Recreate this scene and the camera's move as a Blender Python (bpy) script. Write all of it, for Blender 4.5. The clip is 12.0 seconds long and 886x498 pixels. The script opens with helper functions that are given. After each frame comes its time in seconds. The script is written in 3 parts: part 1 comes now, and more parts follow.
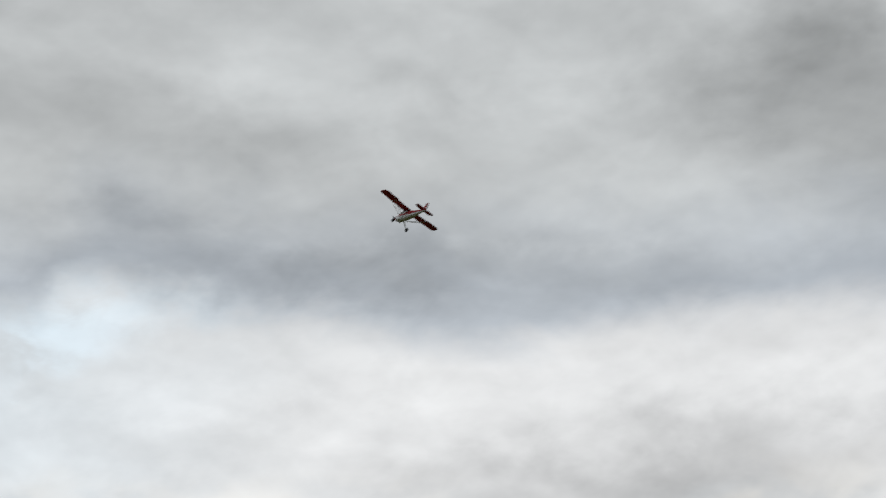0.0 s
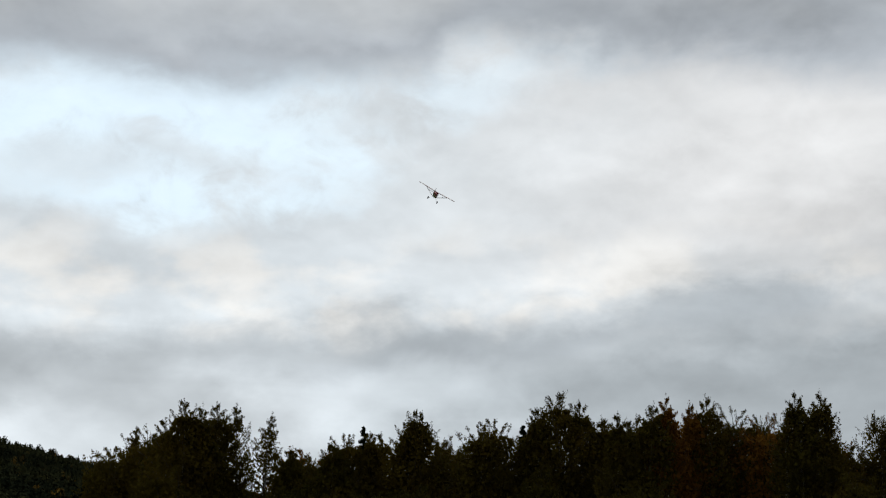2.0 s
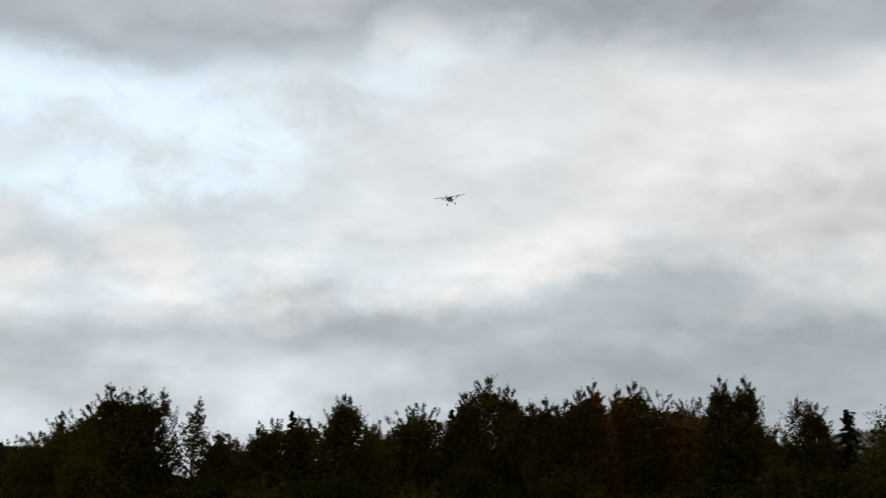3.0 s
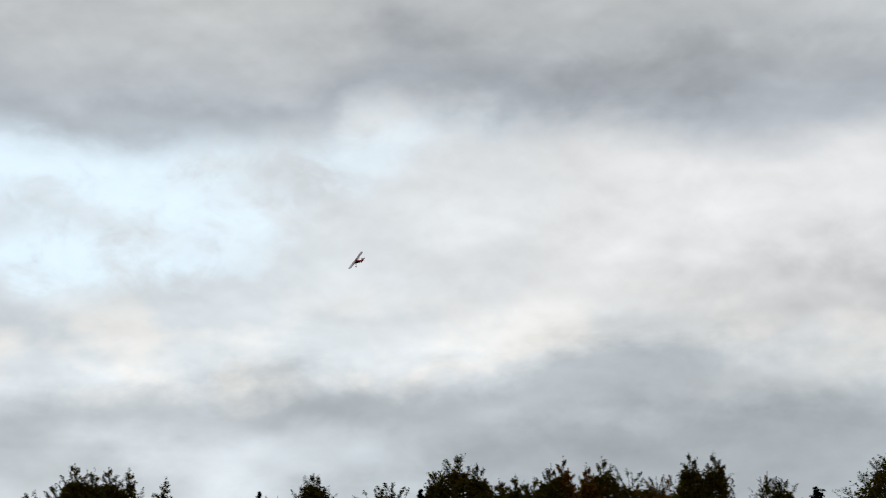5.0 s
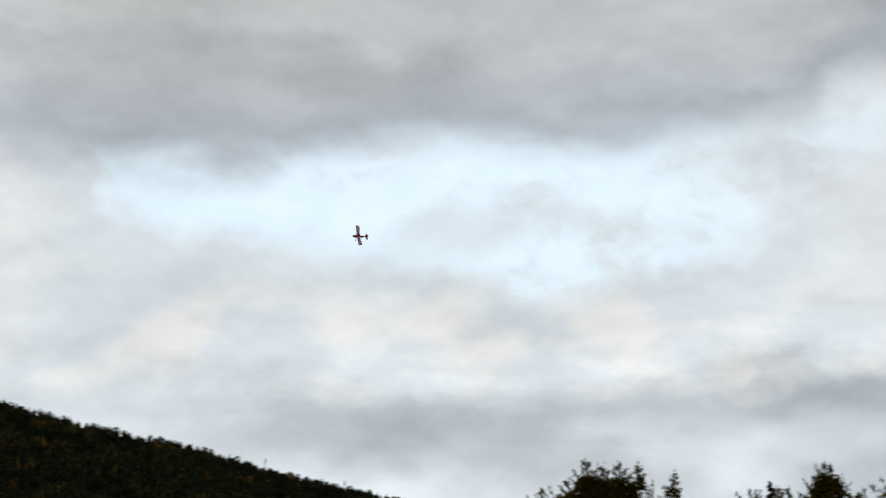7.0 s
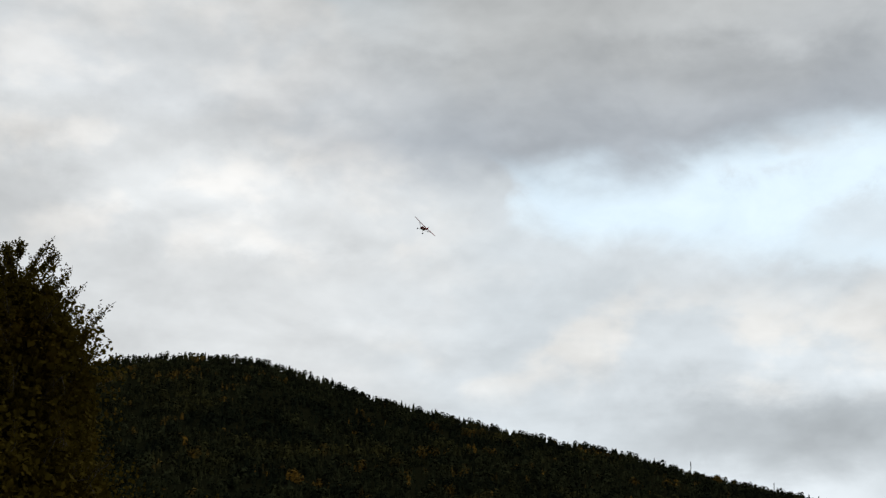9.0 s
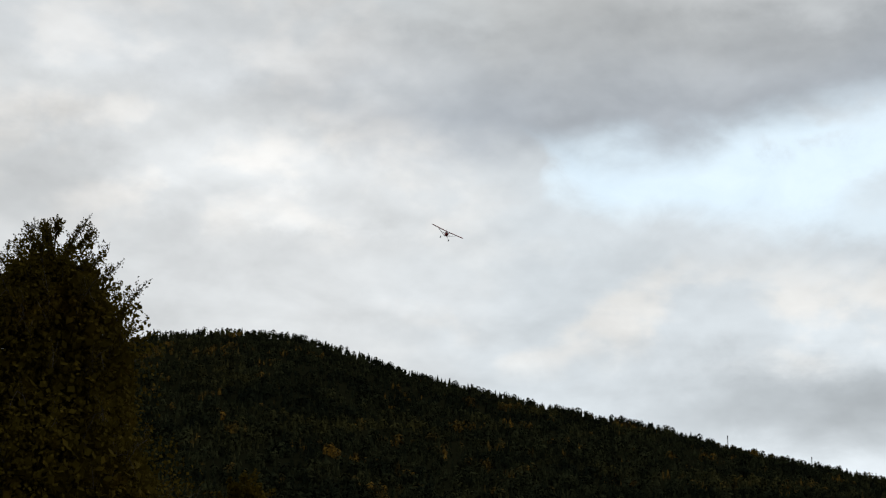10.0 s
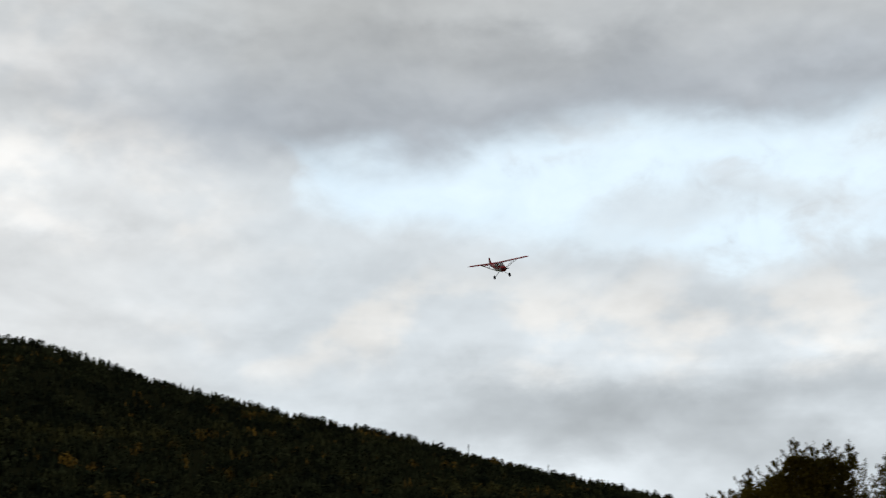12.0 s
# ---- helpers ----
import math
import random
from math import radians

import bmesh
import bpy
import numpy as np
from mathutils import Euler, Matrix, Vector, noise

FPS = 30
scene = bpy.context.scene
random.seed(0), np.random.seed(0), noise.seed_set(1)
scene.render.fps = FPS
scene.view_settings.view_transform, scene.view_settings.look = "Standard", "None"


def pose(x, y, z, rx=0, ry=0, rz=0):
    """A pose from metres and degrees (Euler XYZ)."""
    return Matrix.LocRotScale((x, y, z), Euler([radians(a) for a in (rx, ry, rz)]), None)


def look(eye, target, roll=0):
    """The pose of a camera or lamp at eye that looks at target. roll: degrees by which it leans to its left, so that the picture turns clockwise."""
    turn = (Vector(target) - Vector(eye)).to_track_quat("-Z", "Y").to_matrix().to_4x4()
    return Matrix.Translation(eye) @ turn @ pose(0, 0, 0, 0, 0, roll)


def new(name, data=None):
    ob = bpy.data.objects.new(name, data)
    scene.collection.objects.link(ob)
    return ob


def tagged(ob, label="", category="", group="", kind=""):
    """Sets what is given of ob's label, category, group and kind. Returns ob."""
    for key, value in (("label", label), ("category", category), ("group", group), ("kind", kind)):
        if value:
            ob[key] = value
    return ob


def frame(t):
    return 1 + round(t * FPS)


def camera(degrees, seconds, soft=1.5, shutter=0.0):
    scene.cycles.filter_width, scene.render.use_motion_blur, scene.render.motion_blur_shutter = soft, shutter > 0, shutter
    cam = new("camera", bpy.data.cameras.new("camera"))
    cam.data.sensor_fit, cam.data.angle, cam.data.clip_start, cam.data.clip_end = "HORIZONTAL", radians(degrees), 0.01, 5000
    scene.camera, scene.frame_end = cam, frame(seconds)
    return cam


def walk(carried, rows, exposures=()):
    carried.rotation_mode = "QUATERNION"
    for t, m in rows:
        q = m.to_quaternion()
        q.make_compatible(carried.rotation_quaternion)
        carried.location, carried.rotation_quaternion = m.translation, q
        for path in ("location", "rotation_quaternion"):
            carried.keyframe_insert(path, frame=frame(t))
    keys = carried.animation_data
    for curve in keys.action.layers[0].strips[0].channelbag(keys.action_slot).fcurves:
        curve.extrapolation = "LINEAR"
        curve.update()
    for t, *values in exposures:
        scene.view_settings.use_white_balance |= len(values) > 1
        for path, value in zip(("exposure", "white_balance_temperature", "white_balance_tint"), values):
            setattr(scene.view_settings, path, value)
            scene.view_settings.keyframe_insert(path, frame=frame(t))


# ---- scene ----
cam = camera(34.9, 12.0, soft=1.2, shutter=0.3)
EYE = 1.6


def view(yaw, pitch, roll):
    """Camera pose on its standpoint: yaw to the left of +Y, pitch up, roll."""
    return pose(0, 0, EYE, 90 + pitch, 0, yaw) @ pose(0, 0, 0, 0, 0, roll)


walk(cam, [
    (0.0, view(-16.32, 22.17, -1.13)), (0.5, view(-9.16, 19.71, -1.10)), (1.0, view(-1.18, 15.95, -0.51)),
    (1.1, view(-0.52, 15.40, -0.45)), (1.5, view(-0.10, 13.64, 0.28)), (2.0, view(0.16, 12.05, 0.48)),
    (2.5, view(0.00, 11.30, 0.14)), (3.0, view(-2.76, 11.43, 0.18)), (3.2, view(-4.04, 12.00, 0.20)),
    (4.0, view(-6.40, 13.60, -0.20)),
    (4.8, view(-5.00, 14.45, -0.45)), (5.0, view(-4.08, 14.60, -0.30)), (5.5, view(-0.18, 14.67, 0.00)),
    (6.0, view(3.95, 14.39, 0.00)), (6.5, view(9.07, 14.38, 0.19)), (7.0, view(16.28, 14.27, 0.19)),
    (7.5, view(22.14, 14.49, 0.20)), (7.7, view(24.60, 14.79, 0.27)),
    (8.5, view(31.40, 14.75, 0.75)),
    (9.3, view(34.32, 13.99, 1.14)), (9.5, view(34.76, 13.82, 1.22)), (10.0, view(34.90, 13.21, 0.98)),
    (10.5, view(33.80, 12.57, 0.72)), (11.0, view(32.16, 12.31, 0.57)), (11.5, view(29.03, 12.89, 0.41)),
    (12.0, view(24.42, 13.63, -0.07))])

# ---- world: broken overcast, one weak veiled sun ----
SUN_AZ, SUN_EL = -25.0, 42.0   # degrees to the left of +Y, and up


class Graph:
    """Short hand for building node trees."""

    def __init__(self, tree):
        self.tree = tree
        tree.nodes.clear()

    def node(self, kind, operation=""):
        n = self.tree.nodes.new(kind)
        if operation:
            n.operation = operation
        return n

    def put(self, socket, value):
        if isinstance(value, bpy.types.NodeSocket):
            self.tree.links.new(value, socket)
        else:
            socket.default_value = value

    def m(self, op, a, b=0.0, c=0.0, clamp=False):
        n = self.node("ShaderNodeMath", op)
        n.use_clamp = clamp
        for socket, value in zip(n.inputs, (a, b, c)):
            self.put(socket, value)
        return n.outputs[0]

    def step(self, x, lo, hi):
        n = self.node("ShaderNodeMapRange")
        n.interpolation_type = "SMOOTHSTEP"
        for key, value in (("Value", x), ("From Min", lo), ("From Max", hi)):
            self.put(n.inputs[key], value)
        return n.outputs[0]

    def noise(self, vector, scale, detail=4.0, rough=0.5, warp=0.0):
        n = self.node("ShaderNodeTexNoise")
        self.put(n.inputs["Vector"], vector)
        for key, value in (("Scale", scale), ("Detail", detail), ("Roughness", rough), ("Distortion", warp)):
            n.inputs[key].default_value = value
        return n.outputs["Fac"]

    def stretch(self, vector, x, y, z, offset=(0, 0, 0)):
        n = self.node("ShaderNodeMapping")
        self.put(n.inputs["Vector"], vector)
        n.inputs["Scale"].default_value = (x, y, z)
        n.inputs["Location"].default_value = offset
        return n.outputs[0]

    def mix(self, fac, a, b, blend="MIX"):
        n = self.node("ShaderNodeMix")
        n.data_type, n.blend_type = "RGBA", blend
        self.put(n.inputs[0], fac)
        self.put(n.inputs[6], a if isinstance(a, bpy.types.NodeSocket) else (*a, 1))
        self.put(n.inputs[7], b if isinstance(b, bpy.types.NodeSocket) else (*b, 1))
        return n.outputs[2]

    def curve(self, x, lo, hi, points, low, high):
        """A smooth function of x through the points, x in lo..hi and values in low..high."""
        n = self.node("ShaderNodeFloatCurve")
        c = n.mapping.curves[0]
        pts = [((px - lo) / (hi - lo), (py - low) / (high - low)) for px, py in sorted(points)]
        c.points[0].location, c.points[1].location = pts[0], pts[-1]
        for p in pts[1:-1]:
            c.points.new(*p)
        n.mapping.update()
        r = self.node("ShaderNodeMapRange")
        for key, value in (("Value", x), ("From Min", lo), ("From Max", hi)):
            self.put(r.inputs[key], value)
        self.put(n.inputs["Value"], r.outputs[0])
        return self.m("ADD", self.m("MULTIPLY", n.outputs[0], high - low), low)


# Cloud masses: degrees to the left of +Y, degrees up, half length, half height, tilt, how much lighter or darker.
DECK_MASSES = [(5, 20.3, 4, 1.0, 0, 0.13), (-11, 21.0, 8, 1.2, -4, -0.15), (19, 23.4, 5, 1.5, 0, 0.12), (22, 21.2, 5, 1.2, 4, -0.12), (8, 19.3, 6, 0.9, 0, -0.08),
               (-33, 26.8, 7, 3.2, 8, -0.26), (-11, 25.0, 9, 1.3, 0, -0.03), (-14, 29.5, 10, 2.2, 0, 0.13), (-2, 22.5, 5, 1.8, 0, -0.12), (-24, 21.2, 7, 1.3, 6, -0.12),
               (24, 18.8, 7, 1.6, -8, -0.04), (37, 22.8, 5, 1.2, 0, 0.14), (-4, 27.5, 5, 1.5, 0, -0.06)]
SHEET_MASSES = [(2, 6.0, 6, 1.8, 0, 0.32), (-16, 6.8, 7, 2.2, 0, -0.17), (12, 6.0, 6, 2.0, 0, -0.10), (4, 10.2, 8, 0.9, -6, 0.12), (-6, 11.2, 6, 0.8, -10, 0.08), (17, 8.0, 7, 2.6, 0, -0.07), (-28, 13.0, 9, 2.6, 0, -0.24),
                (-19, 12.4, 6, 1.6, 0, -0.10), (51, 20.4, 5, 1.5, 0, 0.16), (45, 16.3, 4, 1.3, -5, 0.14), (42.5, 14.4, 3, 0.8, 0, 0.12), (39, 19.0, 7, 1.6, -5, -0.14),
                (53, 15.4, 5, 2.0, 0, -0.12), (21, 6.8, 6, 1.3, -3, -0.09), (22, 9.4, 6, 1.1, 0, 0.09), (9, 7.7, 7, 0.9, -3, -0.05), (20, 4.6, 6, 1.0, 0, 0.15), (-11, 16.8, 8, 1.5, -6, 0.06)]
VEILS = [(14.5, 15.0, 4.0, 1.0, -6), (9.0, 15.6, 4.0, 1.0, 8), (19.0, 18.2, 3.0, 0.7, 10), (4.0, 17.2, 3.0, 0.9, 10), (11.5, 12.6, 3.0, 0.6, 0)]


def build_sky():
    world = bpy.data.worlds.new("overcast_sky")
    scene.world = world
    world.use_nodes = True
    g = Graph(world.node_tree)
    way = g.node("ShaderNodeTexCoord").outputs["Generated"]
    xyz = g.node("ShaderNodeSeparateXYZ")
    g.put(xyz.inputs[0], way)
    x, y, z = xyz.outputs
    u0 = g.m("MULTIPLY", g.m("ARCTAN2", g.m("MULTIPLY", x, -1.0), y), 57.2958)
    v0 = g.m("MULTIPLY", g.m("ARCSINE", z), 57.2958)
    flat = g.stretch(way, 1.0, 1.0, 2.4)
    n_big = g.noise(flat, 3.2, 5, 0.55)
    n_mid = g.noise(g.stretch(way, 1, 1, 1.6, (3.1, 1.7, 0.4)), 9.0, 5, 0.52, 0.3)
    n_fine = g.noise(g.stretch(way, 1, 1, 1.4, (7.7, 2.2, 1.9)), 22.0, 6, 0.62, 0.4)
    n_side = g.noise(g.stretch(way, 1, 1, 1.5, (1.3, 8.2, 5.0)), 10.0, 5, 0.55)
    u = g.m("ADD", u0, g.m("MULTIPLY", g.m("SUBTRACT", n_side, 0.5), 9.0))
    wob = g.m("ADD", g.m("MULTIPLY", g.m("SUBTRACT", n_mid, 0.5), 4.5), g.m("MULTIPLY", g.m("SUBTRACT", n_fine, 0.5), 1.0))
    v = g.m("ADD", v0, wob)
    streak = g.noise(g.stretch(way, 1, 1, 4.0, (2.2, 5.1, 0.7)), 5.0, 5, 0.5, 0.4)
    puff = g.noise(g.stretch(way, 1, 1, 1.7, (9.4, 0.6, 3.3)), 13.0, 5, 0.5, 0.15)
    # heaps lit from above, with greyer undersides
    heap = g.noise(g.stretch(way, 1, 1, 1.5, (4.4, 6.1, 2.3)), 15.0, 4, 0.5, 0.2)
    heap_up = g.noise(g.stretch(way, 1, 1, 1.5, (4.4, 6.1, 2.312)), 15.0, 4, 0.5, 0.2)
    relief = g.m("SUBTRACT", heap, heap_up)
    drift = g.node("ShaderNodeCombineXYZ")
    g.put(drift.inputs[0], g.m("ADD", u0, g.m("MULTIPLY", g.m("SUBTRACT", n_side, 0.5), 14.0)))
    g.put(drift.inputs[1], g.m("ADD", v0, g.m("ADD", g.m("MULTIPLY", g.m("SUBTRACT", n_mid, 0.5), 3.6), g.m("MULTIPLY", g.m("SUBTRACT", n_fine, 0.5), 2.2))))

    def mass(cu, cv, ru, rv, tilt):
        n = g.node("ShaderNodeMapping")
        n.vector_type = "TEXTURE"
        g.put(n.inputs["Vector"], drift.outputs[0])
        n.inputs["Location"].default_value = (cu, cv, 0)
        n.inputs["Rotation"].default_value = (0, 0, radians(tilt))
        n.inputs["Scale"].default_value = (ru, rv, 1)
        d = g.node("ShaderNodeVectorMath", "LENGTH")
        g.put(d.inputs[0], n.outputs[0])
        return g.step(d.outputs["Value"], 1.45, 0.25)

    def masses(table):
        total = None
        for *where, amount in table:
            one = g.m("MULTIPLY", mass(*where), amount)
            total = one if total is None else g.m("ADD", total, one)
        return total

    # light cloud sheet, a little warmer towards the veiled sun
    warm = g.m("MULTIPLY", g.step(g.m("MULTIPLY", u, -1.0), -8.0, 16.0), g.step(v, 8.0, 13.0))
    sheet = g.mix(warm, (0.685, 0.735, 0.765), (0.765, 0.768, 0.766))
    # creamy thicker puffs
    cream = g.m("MULTIPLY", g.step(puff, 0.44, 0.62), g.m("MULTIPLY", g.step(v, 7.5, 9.5), g.m("SUBTRACT", 1.0, g.step(v, 10.5, 14.0))))
    sheet = g.mix(g.m("MULTIPLY", cream, 0.7), sheet, (0.86, 0.835, 0.79))
    west = g.step(u, 29.0, 40.0)
    sheet = g.mix(west, sheet, (0.715, 0.735, 0.740))
    sheet = g.mix(g.m("MULTIPLY", g.m("MULTIPLY", g.step(puff, 0.46, 0.64), west), g.m("MULTIPLY", g.step(v, 12.0, 15.0), 0.8)), sheet, (0.830, 0.815, 0.785))
    tone = g.m("ADD", g.m("MULTIPLY", g.m("SUBTRACT", n_mid, 0.5), 0.26), g.m("MULTIPLY", g.m("SUBTRACT", n_big, 0.5), 0.30))
    tone = g.m("ADD", tone, g.m("MULTIPLY", g.m("SUBTRACT", puff, 0.5), 0.26))
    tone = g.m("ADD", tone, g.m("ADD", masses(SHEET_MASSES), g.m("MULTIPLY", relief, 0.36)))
    low_part = g.m("SUBTRACT", 1.0, g.step(v, 9.0, 15.0))
    tone = g.m("ADD", tone, g.m("MULTIPLY", g.m("MULTIPLY", g.m("SUBTRACT", streak, 0.5), 0.50), g.m("ADD", 0.20, low_part)))
    tone = g.m("ADD", g.m("ADD", tone, g.m("MULTIPLY", g.m("SUBTRACT", n_fine, 0.5), 0.14)), 1.0)
    # long grey bank over the tree tops
    mid = g.curve(u, -40, 60, [(-40, 11), (-14, 9.8), (-5, 8.7), (2, 8.0), (9, 7.8), (17, 7.6), (22, 7.0), (28, 6.4), (60, 6)], 0, 20)
    off = g.m("SUBTRACT", v, mid)
    bank = g.m("MULTIPLY", g.step(off, -2.2, -0.1), g.m("SUBTRACT", 1.0, g.step(off, 0.0, 1.5)))
    bank = g.m("MULTIPLY", bank, g.m("MULTIPLY", g.step(u, -26.0, -12.0), g.m("SUBTRACT", 1.0, g.step(u, 18.0, 30.0))))
    v_low = g.m("ADD", v, g.m("MAXIMUM", g.m("MULTIPLY", g.m("MINIMUM", g.m("ADD", u, 7.0), 0.0), 0.25), -1.3))
    low = g.m("MULTIPLY", g.m("SUBTRACT", 1.0, g.step(v_low, 6.0, 9.5)), g.m("SUBTRACT", 1.0, g.step(u, -4.0, 10.0)))
    sheet = g.mix(g.m("MULTIPLY", low, 0.95), sheet, (0.440, 0.482, 0.508))
    sheet = g.mix(g.m("MULTIPLY", bank, g.m("SUBTRACT", 0.85, g.m("MULTIPLY", g.step(u, 1.0, 9.0), 0.58))), sheet, (0.445, 0.486, 0.516))
    grey = g.node("ShaderNodeVectorMath", "SCALE")
    g.put(grey.inputs[0], sheet)
    g.put(grey.inputs["Scale"], tone)
    # thin part of the sheet, where the blue comes through
    floor_v = g.curve(u, -40, 60, [(-40, 19.6), (-12, 19.4), (-6, 18.9), (-2, 17.4), (3, 15.0), (6, 13.4), (10, 12.4), (15, 12.9), (20, 13.7), (27, 14.7), (29.5, 15.1), (31.5, 17.0), (34.5, 22), (60, 29)], 0, 30)
    body = g.step(g.m("SUBTRACT", v, floor_v), -0.6, 1.3)
    gaps = g.step(g.m("ADD", g.m("ADD", g.m("MULTIPLY", n_mid, 0.8), g.m("MULTIPLY", n_fine, 0.5)), g.m("MULTIPLY", g.step(u, 2.0, 20.0), 0.16)), 0.50, 0.73)
    thin = g.m("MULTIPLY", body, g.m("MULTIPLY", gaps, g.m("ADD", 0.45, g.m("MULTIPLY", g.step(u, -4.0, 8.0), 0.55))))
    veil = None
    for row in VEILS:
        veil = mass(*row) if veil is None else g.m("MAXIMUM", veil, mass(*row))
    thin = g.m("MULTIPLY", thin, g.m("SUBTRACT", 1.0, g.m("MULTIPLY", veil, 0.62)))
    sky = g.node("ShaderNodeTexSky")
    sky.sky_type, sky.sun_disc = "NISHITA", False
    sky.sun_elevation, sky.sun_rotation = radians(SUN_EL), radians(-SUN_AZ)
    blue = g.node("ShaderNodeVectorMath", "SCALE")
    g.put(blue.inputs[0], sky.outputs[0])
    blue.inputs["Scale"].default_value = 0.10
    hole = g.mix(g.m("ADD", 0.72, g.m("MULTIPLY", n_fine, 0.4)), blue.outputs[0], (0.835, 0.975, 1.06))
    col = g.mix(thin, grey.outputs[0], hole)
    # high grey deck with its darker, bluish lower edge
    edge = g.curve(u, -40, 60, [(-40, 18.4), (-27, 18.5), (-14, 18.7), (-7, 19.2), (-2.4, 20.0), (2, 18.3), (9, 18.1), (16, 18.0), (22, 17.3), (26, 17.0), (30, 16.3), (36, 17.0), (60, 20)], 10, 30)
    over = g.m("SUBTRACT", v, edge)
    deck = g.m("MULTIPLY", g.step(over, -0.8, 1.8), g.m("SUBTRACT", 1.0, g.m("MULTIPLY", g.step(u, 33.0, 44.0), 0.7)))
    high = g.step(over, 0.5, 7.0)
    deck_col = g.mix(high, (0.432, 0.468, 0.508), (0.515, 0.530, 0.530))
    deck_tone = g.m("ADD", 1.0, g.m("ADD", g.m("MULTIPLY", g.m("SUBTRACT", n_mid, 0.5), 0.55), g.m("MULTIPLY", g.m("SUBTRACT", n_big, 0.5), 0.45)))
    deck_tone = g.m("ADD", deck_tone, g.m("MULTIPLY", g.m("SUBTRACT", streak, 0.5), 0.30))
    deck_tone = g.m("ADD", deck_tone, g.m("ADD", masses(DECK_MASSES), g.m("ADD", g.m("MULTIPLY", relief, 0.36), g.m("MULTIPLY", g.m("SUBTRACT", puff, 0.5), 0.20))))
    dk = g.node("ShaderNodeVectorMath", "SCALE")
    g.put(dk.inputs[0], deck_col)
    g.put(dk.inputs["Scale"], deck_tone)
    col = g.mix(deck, col, dk.outputs[0])
    # added dimming of the unseen sky behind the camera, which darkens the trees
    facing = g.node("ShaderNodeVectorMath", "DOT_PRODUCT")
    g.put(facing.inputs[0], way)
    facing.inputs[1].default_value = Vector((-0.20, 0.93, 0.30)).normalized()
    rear_dimming = g.m("ADD", 0.34, g.m("MULTIPLY", g.step(facing.outputs["Value"], -0.55, 0.72), 0.66))
    dim = g.node("ShaderNodeVectorMath", "SCALE")
    tinted = g.mix(1.0, col, (0.992, 1.0, 1.012), "MULTIPLY")
    g.put(dim.inputs[0], tinted)
    g.put(dim.inputs["Scale"], rear_dimming)
    col = dim.outputs[0]
    back = g.node("ShaderNodeBackground")
    g.put(back.inputs["Color"], col)
    back.inputs["Strength"].default_value = 1.0
    out = g.node("ShaderNodeOutputWorld")
    g.put(out.inputs[0], back.outputs[0])


build_sky()
sun = new("sun", bpy.data.lights.new("sun", "SUN"))
sun.data.energy, sun.data.angle, sun.data.color = 0.5, radians(20), (1.0, 0.96, 0.9)
sun.matrix_basis = look((-math.sin(radians(SUN_AZ)) * 40, math.cos(radians(SUN_AZ)) * 40, 40 * math.tan(radians(SUN_EL))), (0, 0, 0))
scene.view_settings.exposure = 0.0


# ---- materials ----
def material(name):
    mat = bpy.data.materials.new(name)
    mat.use_nodes = True
    return mat, Graph(mat.node_tree)


def finish(g, color, rough=0.7, bump=None, bump_size=0.1, metal=0.0, coat=0.0, through_light=0.0, gloss=0.3):
    p = g.node("ShaderNodeBsdfPrincipled")
    g.put(p.inputs["Base Color"], color if isinstance(color, bpy.types.NodeSocket) else (*color, 1))
    g.put(p.inputs["Roughness"], rough)
    p.inputs["Metallic"].default_value = metal
    p.inputs["Coat Weight"].default_value = coat
    p.inputs["Specular IOR Level"].default_value = gloss
    if bump is not None:
        b = g.node("ShaderNodeBump")
        b.inputs["Strength"].default_value = 0.6
        b.inputs["Distance"].default_value = bump_size
        g.put(b.inputs["Height"], bump)
        g.put(p.inputs["Normal"], b.outputs[0])
    shader = p.outputs[0]
    if through_light:
        tr = g.node("ShaderNodeBsdfTranslucent")
        g.put(tr.inputs[0], color if isinstance(color, bpy.types.NodeSocket) else (*color, 1))
        ms = g.node("ShaderNodeMixShader")
        ms.inputs[0].default_value = through_light
        g.put(ms.inputs[1], shader)
        g.put(ms.inputs[2], tr.outputs[0])
        shader = ms.outputs[0]
    out = g.node("ShaderNodeOutputMaterial")
    g.put(out.inputs[0], shader)


def leaf_material(name, dark, light, odd):
    """Foliage: every leaf has its tone, every tree its own tint, and clumps turn autumn yellow."""
    mat, g = material(name)
    isle = g.node("ShaderNodeNewGeometry").outputs["Random Per Island"]
    tree = g.node("ShaderNodeObjectInfo").outputs["Random"]
    place = g.node("ShaderNodeTexCoord").outputs["Object"]
    c = g.mix(isle, dark, light)
    clump = g.step(g.noise(place, 0.55, 3, 0.6), 0.50, 0.72)
    c = g.mix(g.m("MULTIPLY", clump, 0.55), c, odd)
    c = g.mix(g.m("MULTIPLY", tree, 0.35), c, odd)
    finish(g, c, 0.7, through_light=0.22, gloss=0.01)
    return mat


def bark_material(name, light, dark):
    mat, g = material(name)
    place = g.node("ShaderNodeTexCoord").outputs["Object"]
    band = g.noise(g.stretch(place, 1.5, 1.5, 7.0), 1.6, 5, 0.65)
    grain = g.noise(place, 14.0, 4, 0.6)
    c = g.mix(g.step(band, 0.47, 0.60), light, dark)
    c = g.mix(g.m("MULTIPLY", grain, 0.35), c, dark)
    finish(g, c, 0.85, grain, 0.02)
    return mat


